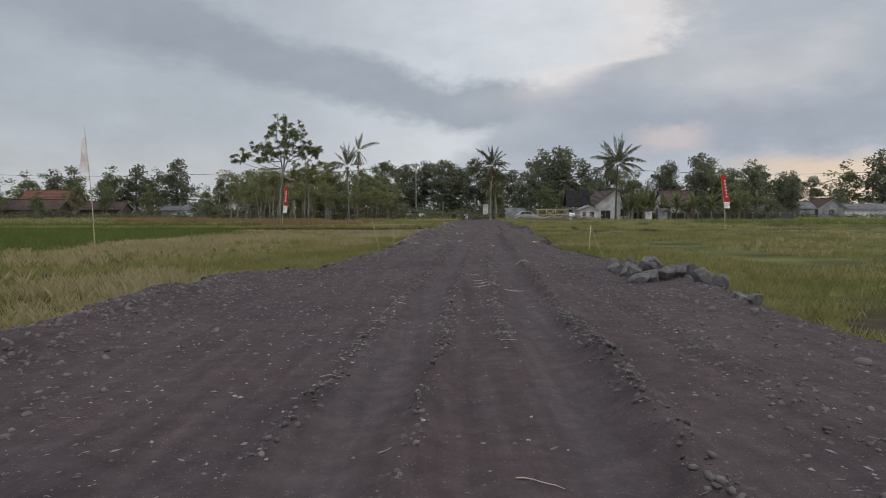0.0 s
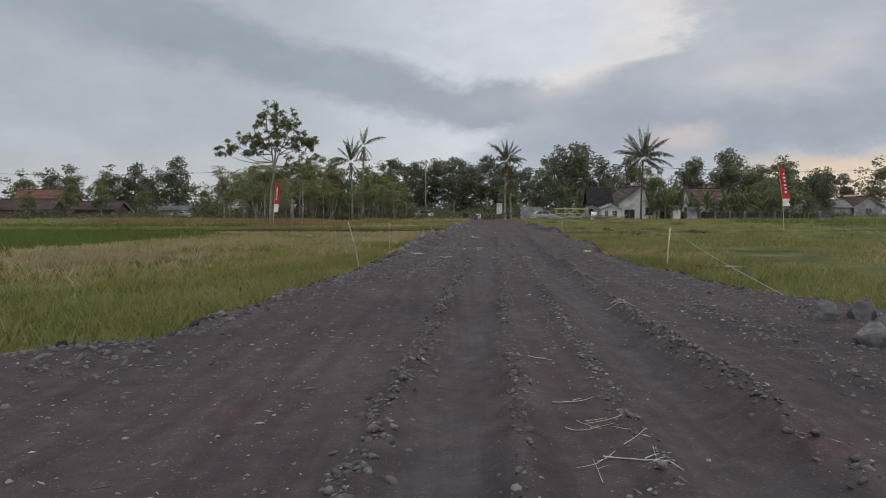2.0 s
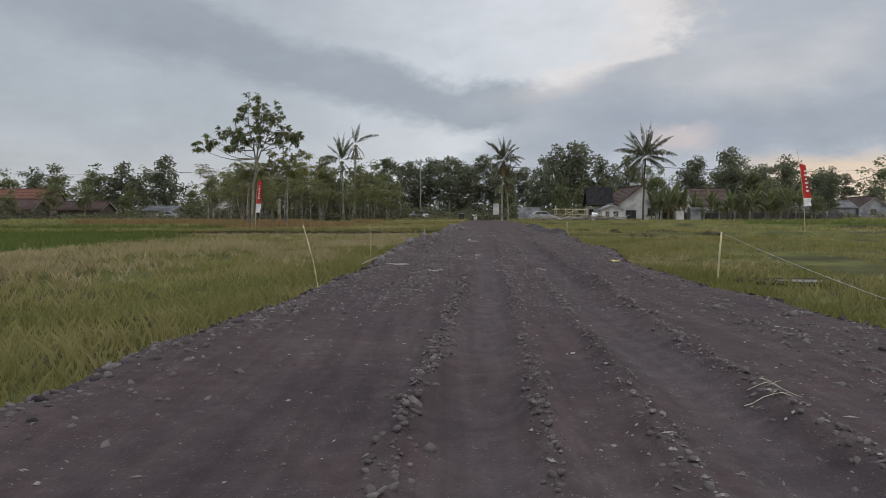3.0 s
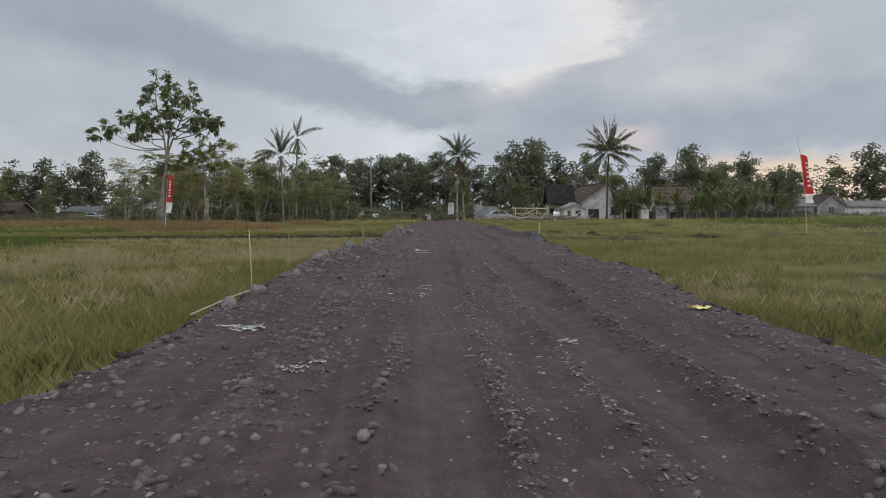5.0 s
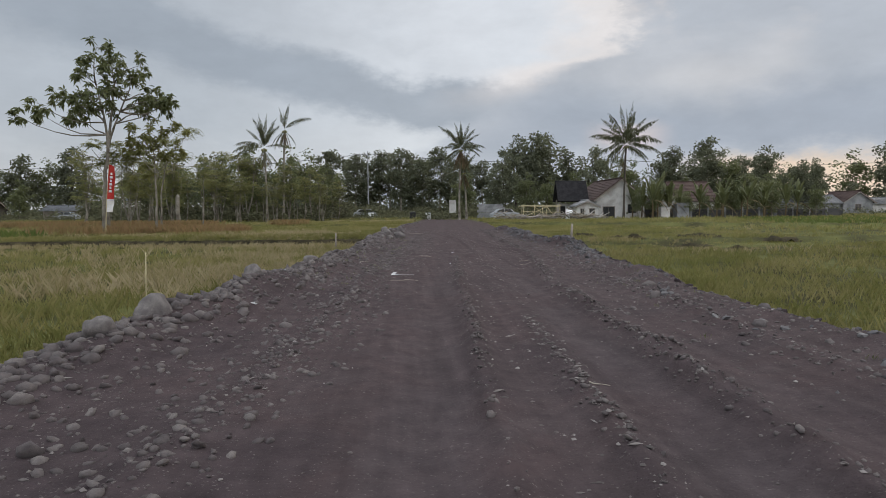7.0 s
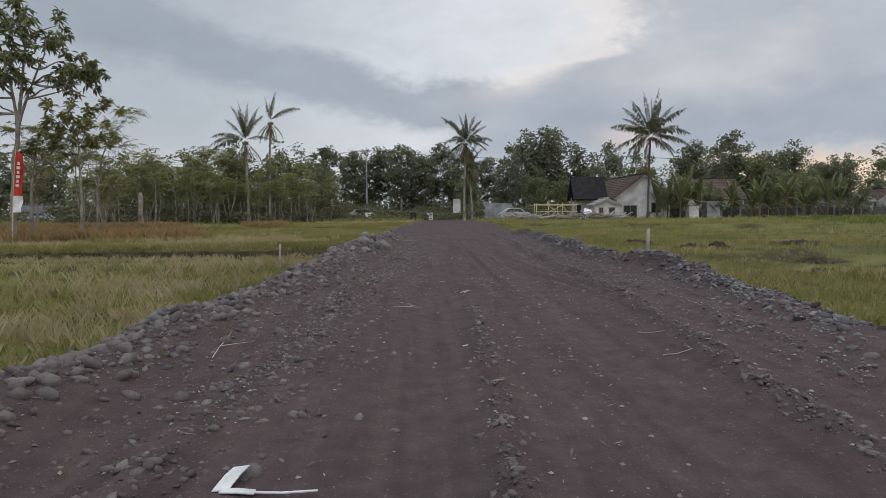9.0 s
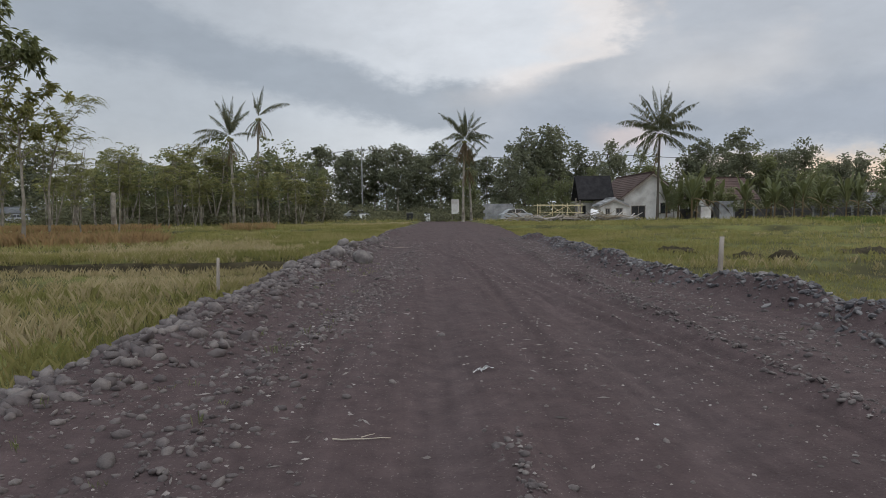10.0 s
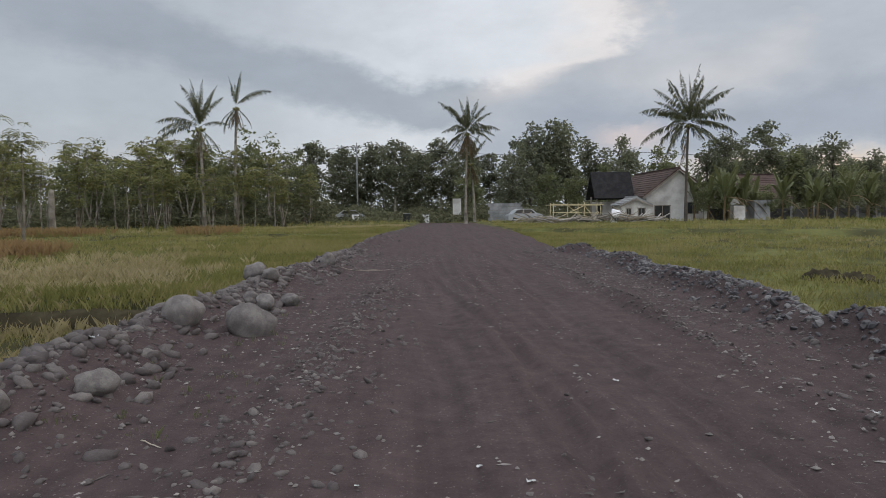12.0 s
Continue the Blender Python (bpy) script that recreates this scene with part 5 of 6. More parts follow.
def banner(at, label, high, red_top, red_low, white_low, width, lean, main, foot, marks, seed):
    """A tall narrow banner tied along a bamboo pole."""
    root = thing("banner", label, "banner", at, group="banners on bamboo poles")
    t = np.linspace(0, 1, 12)
    px = lean * t ** 1.6
    child("pole", tube_mesh("pole", [tube(np.stack([px, 0 * t, -0.3 + (high + 0.3) * t], 1), np.linspace(0.03, 0.008, 12), 6)], BAMBOO), root)
    off = lambda z: lean * max(0.0, z / high) ** 1.6
    child("flag", cloth(((off(red_top) + 0.02, red_top), (off(red_top) + width * (0.75 if foot else 0.2), red_top - 0.12)), ((off(red_low) + 0.02, red_low), (off(red_low) + width, red_low)), 7, 18, 0.05, seed, main), root)
    if foot:
        child("foot_panel", cloth(((off(red_low) + 0.02, red_low - 0.004), (off(red_low) + width, red_low - 0.004)), ((off(white_low) + 0.02, white_low), (off(white_low) + width * 0.9, white_low)), 7, 8, 0.05, seed + 0.4, foot), root, m=Matrix())
    if marks:
        for k in range(6):
            z = red_top - 0.55 - (red_top - red_low - 0.9) * k / 5.5
            bm = box((width * (0.36 if k % 2 else 0.24), 0.008, 0.13), (off(z) + width * 0.5, -0.075, z), 0.002)
            part("emblem_bar", bm, BANNER_WHITE, root, "white bar of lettering")
    return root


banner((-16.9, 31.3, -0.36), "faded pale pink banner hanging limp on a bamboo pole", 5.8, 5.3, 3.55, 3.5, -0.55, -0.35, PINK, None, False, 1.0)
banner((24.9, 57, -0.15), "red and white advertising banner on a thin bamboo pole", 5.9, 4.75, 2.35, 1.8, 0.52, -0.75, RED, BANNER_WHITE, True, 2.0)
banner((-16.4, 66, -0.1), "red and white advertising banner tied beside the tall tree", 4.4, 4.1, 2.1, 1.35, 0.44, 0.35, RED, BANNER_WHITE, True, 3.0)


def stake(at, high, radius, lean, label, mat=BAMBOO):
    data = tube_mesh("stake", [tube([(0, 0, -0.35), (lean * 0.5, 0, high * 0.5), (lean, 0, high)], [radius, radius, radius * 0.85], 7)], mat)
    return thing("stake", label, "stake", at, group="boundary stakes", data=data)


stake((5.72, 25.35, -0.38), 1.1, 0.022, 0.08, "thin bamboo stake with a string tied to its top")
stake((7.06, 50.55, -0.32), 0.95, 0.045, 0.05, "short pale wooden stake in the grass", WOOD)
stake((-1.54, 51.25, -0.38), 0.73, 0.03, 0.02, "short weathered wooden stake in the stubble", WOOD)
stake((-2.4, 31.5, -0.36), 1.17, 0.012, -0.04, "thin leaning bamboo stick beside the road")
stake((-2.13, 22.5, -0.3), 1.22, 0.011, -0.33, "bent bamboo stick leaning at the road's edge")
stake((-2.6, 36.5, -0.36), 0.9, 0.009, 0.02, "thin bamboo stick in the paddy")
t_ = np.linspace(0, 1, 14)
string = thing("string", "white marking string stretched down from a stake", "string", data=tube_mesh("string", [tube(np.stack([5.8 - 1.95 * t_, 25.35 - 9.9 * t_, 0.70 - 0.55 * t_ - 0.05 * np.sin(np.pi * t_)], 1), np.full(14, 0.003), 5)], PLASTIC))


def utility_pole(at, high, arms=True):
    root = thing("utility_pole", "grey concrete utility pole with a crossarm", "utility pole", at, group="utility poles")
    child("shaft", tube_mesh("shaft", [tube([(0, 0, -0.3), (0, 0, high * 0.5), (0, 0, high)], [0.17, 0.14, 0.1], 8)], CONCRETE), root)
    part("crossarm", box((1.8, 0.1, 0.12), (0, 0, high - 0.9), 0.01), STEEL, root)
    for dx in (-0.8, 0.0, 0.8):
        child("insulator", tube_mesh("insulator", [tube([(dx, 0, high - 0.84), (dx, 0, high - 0.72), (dx, 0, high - 0.6)], [0.05, 0.07, 0.03], 6)], WHITE), root)
    return root


POLES = ((-140, 168, 13), (-59, 171, 12.2), (-7.2, 173, 14.9), (46, 178, 14), (130, 190, 14))
for x, y, high in POLES:
    utility_pole((x, y, 0), high)
wires = thing("overhead_wires", "thin black overhead power wires between poles", "wire")
for (xa, ya, ha), (xb, yb, hb) in zip(POLES, POLES[1:]):
    for dx in (-0.8, 0.0, 0.8):
        t_ = np.linspace(0, 1, 16)
        path = np.stack([xa + dx + (xb - xa) * t_, ya + (yb - ya) * t_, ha - 0.6 + (hb - ha) * t_ - 1.1 * np.sin(np.pi * t_)], 1)
        child("wire", tube_mesh("wire", [tube(path, np.full(16, 0.018), 4)], RUBBER), wires)


# ---- houses ----
def house(label, at, turn, wide_, deep, eave, apex, wall_mat, roof_mat, openings=(), over=0.45, name="house", group="village houses"):
    """A gabled house about its foot's middle; the ridge runs along y. openings: (side, along, sill, width, height, kind)."""
    root = thing(name, label, "house", at, turn, group)
    w, d, th = wide_ / 2, deep / 2, 0.18
    for sign, y in ((-1, -d), (1, d - th)):
        bm = prism([(-w, -0.3), (w, -0.3), (w, eave), (0, apex - 0.12), (-w, eave)], th)
        bmesh.ops.translate(bm, vec=(0, y, 0), verts=bm.verts[:])
        part("gable_wall", bm, wall_mat, root)
    for sign in (-1, 1):
        part("side_wall", box((th, deep - 2 * th - 0.004, eave + 0.3), (sign * (w - th / 2), 0, eave / 2 - 0.15)), wall_mat, root)
        slope = (apex - eave) / w
        outer = w + over
        bm = prism([(0, apex), (sign * outer, apex - slope * outer), (sign * outer, apex - slope * outer + 0.12), (0, apex + 0.14)], deep + 2 * over)
        bmesh.ops.translate(bm, vec=(0, -d - over, 0), verts=bm.verts[:])
        slab = part("roof", bm, roof_mat, root)
        rows_n = max(4, int(outer / 0.34))
        bm = bmesh.new()
        for k in range(rows_n):
            f = (k + 0.5) / rows_n
            m = Matrix.Translation((sign * outer * f, 0, apex + 0.15 - slope * outer * f)) @ pose(0, 0, 0, 0, sign * math.degrees(math.atan(slope)), 0)
            box((0.09, deep + 2 * over - 0.05, 0.05), (0, 0, 0), bm=bm, m=m)
        part("tile_course", bm, roof_mat, slab)
        part("barge_board", prism([(0, apex - 0.02), (sign * outer, apex - slope * outer - 0.02), (sign * outer, apex - slope * outer - 0.2), (0, apex - 0.2)], 0.03), WOOD, root, m=Matrix.Translation((0, -d - over - 0.034, 0)))
    part("ridge_cap", box((0.3, deep + 2 * over, 0.12), (0, 0, apex + 0.17), 0.03), roof_mat, root)
    for side, along, sill, ow, oh, kind in openings:
        m = {"front": pose(along, -d - 0.01, sill), "left": pose(-w - 0.01, along, sill, 0, 0, -90), "right": pose(w + 0.01, along, sill, 0, 0, 90)}[side]
        if kind == "door":
            leaf_ = part("door", box((ow, 0.06, oh), (0, 0, oh / 2), 0.01), WOOD, root, m=m)
            part("door_handle", box((0.03, 0.05, 0.14), (ow * 0.38, -0.05, oh * 0.48), 0.008), STEEL, leaf_)
        else:
            # Dark openings are flat panels, the room's shade painted in their colour.
            win = part("window", box((ow, 0.04, oh), (0, 0, oh / 2)), GLASS if kind == "window" else DARK, root, m=m)
            bm = bmesh.new()
            for bx, bz, bw, bh in ((0, oh, ow + 0.16, 0.08), (0, 0, ow + 0.16, 0.08), (-ow / 2, oh / 2, 0.08, oh), (ow / 2, oh / 2, 0.08, oh), (0, oh / 2, 0.05, oh)):
                box((bw, 0.08, bh), (bx, -0.01, bz), bm=bm)
            part("window_frame", bm, WOOD, win)
    return root


house("whitewashed gabled house with a brown clay tile roof", (30.0, 119, -0.1), 0, 6.6, 12, 3.0, 5.5, PLASTER, TILE, [("front", -1.6, 0.1, 1.6, 1.7, "dark"), ("front", 1.6, 0.9, 1.2, 1.2, "window"), ("left", -2.5, 0.9, 1.3, 1.2, "window"), ("left", 1.5, 0.05, 0.9, 2.0, "door")])
house("small whitewashed shed with a low tiled gable roof", (25.0, 112.6, -0.05), 0, 2.9, 2.6, 1.85, 2.5, PLASTER, CONCRETE, [("front", 0.6, 0.3, 0.7, 1.2, "dark"), ("front", -0.7, 0.3, 0.5, 1.2, "dark")], 0.25, "shed")
house("brown tile-roofed house behind banana plants", (46.5, 130, 0), 90, 8, 6, 2.8, 5.6, PLASTER, TILE, [("right", -1, 0.9, 1.2, 1.2, "window")])
house("village house with an orange tile roof", (-92, 153, 0.2), 90, 7, 12, 3.2, 6.4, WOOD, TILE_ORANGE, [("right", -2, 0.9, 1.2, 1.2, "window"), ("right", 2, 0.05, 0.9, 2.0, "door")])
house("low village house with a dark tile roof", (-93, 146, 0.2), 90, 6, 15, 2.0, 4.0, BARK_DARK, TILE)
house("village house with a dark brown roof", (-78, 150, 0.2), 90, 6, 9, 2.0, 3.6, BARK_DARK, TILE)
house("small white gabled house beyond the paddies", (-47, 150, 0.1), 0, 5.4, 7, 2.2, 4.2, PLASTER, TIN, [("front", -1.2, 0.9, 1.0, 1.0, "window"), ("front", 1.2, 0.05, 0.9, 1.9, "door")])
house("long low house with a pale metal roof", (-62, 152, 0.1), 90, 5, 6, 1.9, 2.7, WOOD, TIN)
house("grey roadside workshop with a sheet metal roof", (81, 150, 0), 90, 6, 7, 2.4, 3.8, CONCRETE, TIN, [("right", 0, 0.1, 2.4, 2.0, "dark")])
house("grey roadside house with a tiled gable", (89.5, 153, 0), 0, 6, 8, 2.6, 4.6, CONCRETE, TILE, [("front", 0, 0.9, 1.2, 1.2, "window")])
house("low white warehouse with a bright metal roof", (100, 158, 0), 90, 8, 14, 2.2, 3.4, PLASTER, TIN, [("right", -3, 0.1, 2.4, 1.9, "dark")])
house("long white building with a metal roof beyond the field", (118, 160, 0), 90, 8, 16, 2.2, 3.3, PLASTER, TIN, [("right", 2, 0.1, 2.4, 1.9, "dark")])
house("small roadside hut with a metal roof", (73, 149, 0), 90, 4, 5, 2.0, 3.0, CONCRETE, TIN)

hut = thing("thatched_hut", "open timber hut with a steep black thatch roof", "hut", (24.2, 117, 0))
for sx_ in (-1.75, 1.75):
    for sy_ in (-1.0, 1.0):
        part("post", box((0.16, 0.16, 2.9), (sx_, sy_, 1.3), 0.01), WOOD, hut)
bm = prism([(-1.75, 2.55), (-0.15, 5.4), (0.15, 5.4), (1.75, 2.55), (1.6, 2.45), (0, 5.1), (-1.6, 2.45)], 4.3, "x")
part("roof", bm, THATCH, hut, m=Matrix.Translation((-2.15, 0, 0)))
part("back_wall", box((3.4, 0.1, 2.2), (0, 1.0, 1.1)), PLASTER, hut)
part("bench", box((2.6, 0.5, 0.1), (0, 0.4, 0.5), 0.01), WOOD, hut)
# Flat near-black panels on the back wall carry the hut's inner shade.
for dx in (-0.9, 0.9):
    part("doorway", box((0.7, 0.05, 1.8), (dx, 0.92, 0.95)), DARK, hut)

wall_low = thing("concrete_wall", "low grey concrete block wall at the road's end", "wall", (14.0, 125, 0.2), 4)
for row in range(5):
    for k in range(8):
        part("block", box((0.49, 0.18, 0.4), (-1.75 + 0.5 * k + (0.12 if row % 2 else -0.1), 0, 0.2 + 0.42 * row), 0.012), CONCRETE, wall_low)
garden_wall = thing("garden_wall", "low dark weathered block wall behind the banana plants", "wall", (46.0, 113.6, -0.1))
for k in range(13):
    part("wall_bay", box((2.35, 0.16, 1.45 + 0.12 * math.sin(k * 2.3)), (-14.4 + 2.4 * k, 0, 0.6), 0.02), TIN if k % 5 == 3 else DARK_BLOCK, garden_wall)
    part("pier", box((0.26, 0.26, 1.75), (-15.6 + 2.4 * k, 0, 0.7), 0.02), CONCRETE, garden_wall)
panel = thing("signboard", "blank white standing panel on two posts", "panel", (8.5, 129, 0.3))
part("board", box((1.05, 0.06, 2.0), (0, 0, 1.7), 0.01), PLASTER, panel)
for dx in (-0.42, 0.42):
    part("post", box((0.09, 0.09, 2.9), (dx, 0.08, 1.25), 0.01), WOOD, panel)
for k, (x, y, s, mat) in enumerate(((2.2, 128, 0.9, DARK), (4.6, 129, 0.8, WHITE), (-4.5, 133, 0.9, WHITE), (-10.5, 131, 1.2, CONCRETE), (37.5, 111, 1.6, CONCRETE), (35.0, 110.5, 1.2, PLASTER))):
    tank = thing("storage_box", "small upright block-built box among the weeds", "box", (x, y, 0.05))
    part("body", box((s, s * 0.8, s * 1.25), (0, 0, s * 0.6), 0.03), mat, tank)
    part("lid", box((s * 1.08, s * 0.88, 0.08), (0, 0, s * 1.25 + 0.02), 0.015), CONCRETE, tank)


# ---- timber left from a cleared building ----
r = np.random.default_rng(81)
PLANKS = []
for k in range(4):
    bm = box((1.5 + 0.5 * k, 0.16 - 0.02 * k, 0.05), (0, 0, 0), 0.006)
    data = bpy.data.meshes.new("plank")
    bm.to_mesh(data)
    bm.free()
    data.materials.append(WOOD if k % 2 else PALE_WOOD)
    PLANKS.append(data)
CANES = [tube_mesh("bamboo_cane", [tube([(-0.9 - 0.35 * k, 0, 0), (0, 0.04, 0.02), (0.9 + 0.35 * k, 0, 0)], [0.045, 0.04, 0.03], 6)], DRY_CANE) for k in range(3)]
for k in range(190):
    x = 12.0 + 13 * r.random() ** 0.8
    heap_h = 0.5 * math.exp(-((x - 21) / 2.4) ** 2) + 0.3 * math.exp(-((x - 14.5) / 2.0) ** 2) + 0.12
    y = 105.5 + r.normal() * 0.9
    z = float(field_z(x, y)) + 0.2 + heap_h * r.random()
    cane = k % 2
    ob = tagged(new("bamboo_cane" if cane else "plank", CANES[k % 3] if cane else PLANKS[k % 4]), "loose bamboo cane thrown on the timber heap" if cane else "weathered grey plank on the timber heap", "cane" if cane else "plank", "heap of salvaged timber")
    ob.matrix_basis = pose(x, y, z, r.uniform(-20, 20), r.normal() * 14, r.normal() * 48)
sheet_ = thing("roofing_sheet", "bent white roofing sheet leaning on the timber heap", "sheet", (20.9, 104.9, 0.5), 20)
child("sheet", cloth(((-0.4, 0.9), (0.5, 0.7)), ((-0.6, -0.4), (0.1, -0.4)), 8, 6, 0.15, 1.0, WHITE), sheet_)
stand = thing("bamboo_scaffold", "half-taken-down bamboo frame over the timber", "bamboo frame", (18.0, 107, 0.0))
for x, y in ((-2.3, 0), (-0.9, 0.3), (0.6, 0), (2.2, 0.2), (-2.2, 1.8), (0.5, 1.9), (2.3, 1.8)):
    child("upright", tube_mesh("upright", [tube([(x, y, -0.3), (x + 0.03, y, 0.9), (x + 0.05, y, 2.0)], [0.05, 0.045, 0.04], 6)], BAMBOO), stand)
for a, b in (((-2.6, 0, 1.85), (2.5, 0.1, 1.8)), ((-2.6, 1.8, 1.8), (2.6, 1.8, 1.75)), ((-2.4, -0.1, 1.1), (2.4, 0.1, 1.0)), ((-2.3, 0, 0.4), (0.7, 0, 1.75)), ((0.5, -0.2, 1.8), (2.0, 0.4, 0.1)), ((-1.0, 0.2, 1.8), (1.2, 0.5, 0.2))):
    child("rail", tube_mesh("rail", [tube([a, tuple((p + q) / 2 for p, q in zip(a, b)), b], [0.045, 0.042, 0.04], 6)], BAMBOO), stand)


# ---- cars ----
def car(at, turn, label):
    root = thing("car", label, "car", at, turn, "parked cars")
    side = [(-2.05, 0.35), (-2.1, 0.75), (-1.95, 1.0), (-1.55, 1.08), (-1.15, 1.5), (-0.6, 1.62), (0.7, 1.6), (1.35, 1.1), (2.0, 0.98), (2.12, 0.7), (2.08, 0.35)]
    bm = prism(side, 1.6)
    bmesh.ops.bevel(bm, geom=bm.edges[:], offset=0.06, segments=2, affect="EDGES")
    part("body", bm, CARPAINT, root, m=Matrix.Translation((0, -0.8, 0)))
    for y in (-0.805, 0.805):
        for pts in ([(-1.4, 1.1), (-1.05, 1.45), (-0.55, 1.54), (-0.3, 1.54), (-0.3, 1.1)], [(-0.22, 1.1), (-0.22, 1.54), (0.62, 1.53), (1.12, 1.1)]):
            part("window", prism(pts, 0.03), GLASS, root, m=Matrix.Translation((0, y - 0.015, 0)))
        for x in (-1.3, 1.3):
            wheel = part("wheel", box((0.1, 0.16, 0.1), (x, y, 0.32)), STEEL, root)
            ring_ = [(x + 0.26 * math.cos(a), y, 0.32 + 0.26 * math.sin(a)) for a in np.linspace(0, 2 * math.pi, 17)]
            child("tyre", tube_mesh("tyre", [tube(ring_, np.full(17, 0.075), 6)], RUBBER), wheel)
    for y in (-0.6, 0.6):
        part("headlight", box((0.08, 0.3, 0.14), (2.08, y, 0.8), 0.02), GLASS, root)
    part("windscreen", prism([(0.78, 1.56), (1.33, 1.13), (1.36, 1.15), (0.81, 1.58)], 1.3), GLASS, root, m=Matrix.Translation((0, -0.65, 0)))
    return root


car((15.6, 121.5, -0.05), 8, "white car parked behind the timber heap")
car((-57.5, 143, 0.1), 3, "white car parked beyond the trees")
car((106, 152, 0.1), 5, "white car parked by the roadside houses")
car((-6.0, 142, 0.2), 12, "white car half hidden in the undergrowth")


# ---- banana plants ----
def banana_plant(x, y, high, seed):
    r = np.random.default_rng(seed)
    root = thing("banana_plant", "banana plant with broad torn drooping leaves", "banana plant", (x, y, float(field_z(x, y))), group="banana plants")
    child("stem", tube_mesh("stem", [tube([(0, 0, -0.1), (0.05, 0, high * 0.3), (0.08, 0.04, high * 0.6)], [0.11, 0.08, 0.05], 7)], LEAF_DEAD), root)
    for k in range(11):
        a = k * 2.4 + r.uniform(-0.5, 0.5)
        dead = k % 6 == 5
        length, rise = high * r.uniform(0.42, 0.68), r.uniform(-0.3, 0.3) if dead else r.uniform(1.2, 2.1)
        t = np.linspace(0, 1, 9)
        out_x, out_z = length * t * (0.95 - 0.35 * rise / 1.5), high * (0.36 + 0.022 * k) + length * (rise * t - 0.8 * t ** 2.6)
        wd = (0.18 if dead else 0.27) * np.sin(np.pi * (0.08 + 0.9 * t)) * r.uniform(0.8, 1.2)
        ca, sa = math.cos(a), math.sin(a)
        v, f = [], []
        for s in (-1, 1):
            base = len(v) * 1
            for q in range(9):
                tear = 1.0 if q % 2 else 0.72
                v.append((out_x[q] * ca, out_x[q] * sa, out_z[q]))
                v.append((out_x[q] * ca - s * wd[q] * tear * sa, out_x[q] * sa + s * wd[q] * tear * ca, out_z[q] - 0.5 * wd[q]))
            f += [(base + 2 * q, base + 2 * q + 1, base + 2 * q + 3, base + 2 * q + 2) for q in range(8)]
        child("leaf", mesh_of("leaf", v, f, LEAF_DEAD if dead else LEAF_BANANA), root, m=Matrix.Translation((0.08, 0.04, 0)))


for k, (x, y, high) in enumerate(((32, 110.5, 3.8), (33.0, 109.2, 2.3), (34.6, 111.5, 4.0), (31.3, 112, 4.2), (36.2, 112, 3.6), (40.2, 111.5, 4.4), (41.6, 109.5, 2.6), (43, 111, 4.2), (46, 111.5, 4.3), (48.2, 110, 3.0), (49.5, 112, 4.5), (51.5, 110.5, 4.0), (38, 113, 3.2), (54, 112, 4.2), (32.6, 108.4, 4.8), (33.9, 110, 4.6), (35.6, 110.6, 4.2), (45.3, 108.8, 4.9), (42, 108.6, 3.6))):
    banana_plant(x, y, high, 300 + k)


# ---- litter on the road ----
def twig(x, y, long_, seed, mat=TWIG, label="pale dry twig lying on the road", thick=0.0028, turn=None):
    r = np.random.default_rng(seed)
    n = 7
    t = np.linspace(-0.5, 0.5, n)
    a = r.uniform(-0.7, 0.7) if turn is None else turn
    px, py = t * long_ * math.cos(a), t * long_ * math.sin(a) + 0.08 * long_ * np.cumsum(r.normal(size=n)) * 0.5
    pz = road_z(x + px, y + py) + 0.006 + thick
    pieces = [tube(np.stack([px, py, pz], 1), np.linspace(thick * 1.4, thick * 0.7, n), 5)]
    if long_ > 0.25:
        side_ = np.stack([px[3] + 0.22 * long_ * np.array([0, 0.5, 1.0]), py[3] + 0.16 * long_ * np.array([0, 0.6, 1.0]), np.full(3, pz[3] + 0.008)], 1)
        pieces.append(tube(side_, [thick, thick * 0.8, thick * 0.5], 5))
    thing("twig", label, "twig", (x, y, 0), group="twigs on the road", data=tube_mesh("twig", pieces, mat))


TWIGS = [(0.43, 2.82, 0.22), (0.61, 5.94, 0.16), (-0.29, 3.17, 0.07), (-0.82, 4.54, 0.13), (1.13, 10.21, 0.27), (0.66, 11.6, 0.3), (0.79, 10.64, 0.36), (1.13, 10.17, 0.33), (-0.55, 8.53, 0.1), (1.94, 15.36, 0.3), (1.15, 8.4, 0.11), (1.84, 15.16, 0.31), (1.99, 15.53, 0.14), (0.62, 12.79, 0.21), (1.01, 37.39, 0.43), (1.15, 26.72, 0.23), (0.96, 24.03, 0.1), (1.94, 24.68, 0.14), (0.77, 28.59, 0.2), (0.82, 28.98, 0.26), (2.23, 31.18, 0.16), (3.62, 41.17, 0.25), (3.5, 40.39, 0.23), (1.53, 42.87, 0.27), (1.43, 60.51, 1.1), (1.0, 50.98, 0.15)]
for k, (x, y, s) in enumerate(TWIGS):
    twig(x, y, s, 400 + k)
for k in range(10):
    twig(0.72 + 0.14 * math.sin(k * 2.3), 10.9 + 0.35 * math.cos(k * 1.7), 0.12 + 0.07 * (k % 3), 450 + k, TWIG, "dry straw stalk in a small tangle on the road", 0.0016, 0.75 * k)
twig(0.1, 40.78, 0.85, 480, TWIG, "long crooked whitened branch on the road", 0.0028, 1.68)
for x, y in ((1.83, 24.62), (1.93, 24.7)):
    ob = tagged(new("plank", PLANKS[1]), "short grey split plank lying on the road", "plank", "planks on the road")
    ob.matrix_basis = pose(x, y, float(road_z(x, y)) + 0.02, 0, 0, 20 * x) @ Matrix.Diagonal((0.07, 0.2, 0.35, 1))


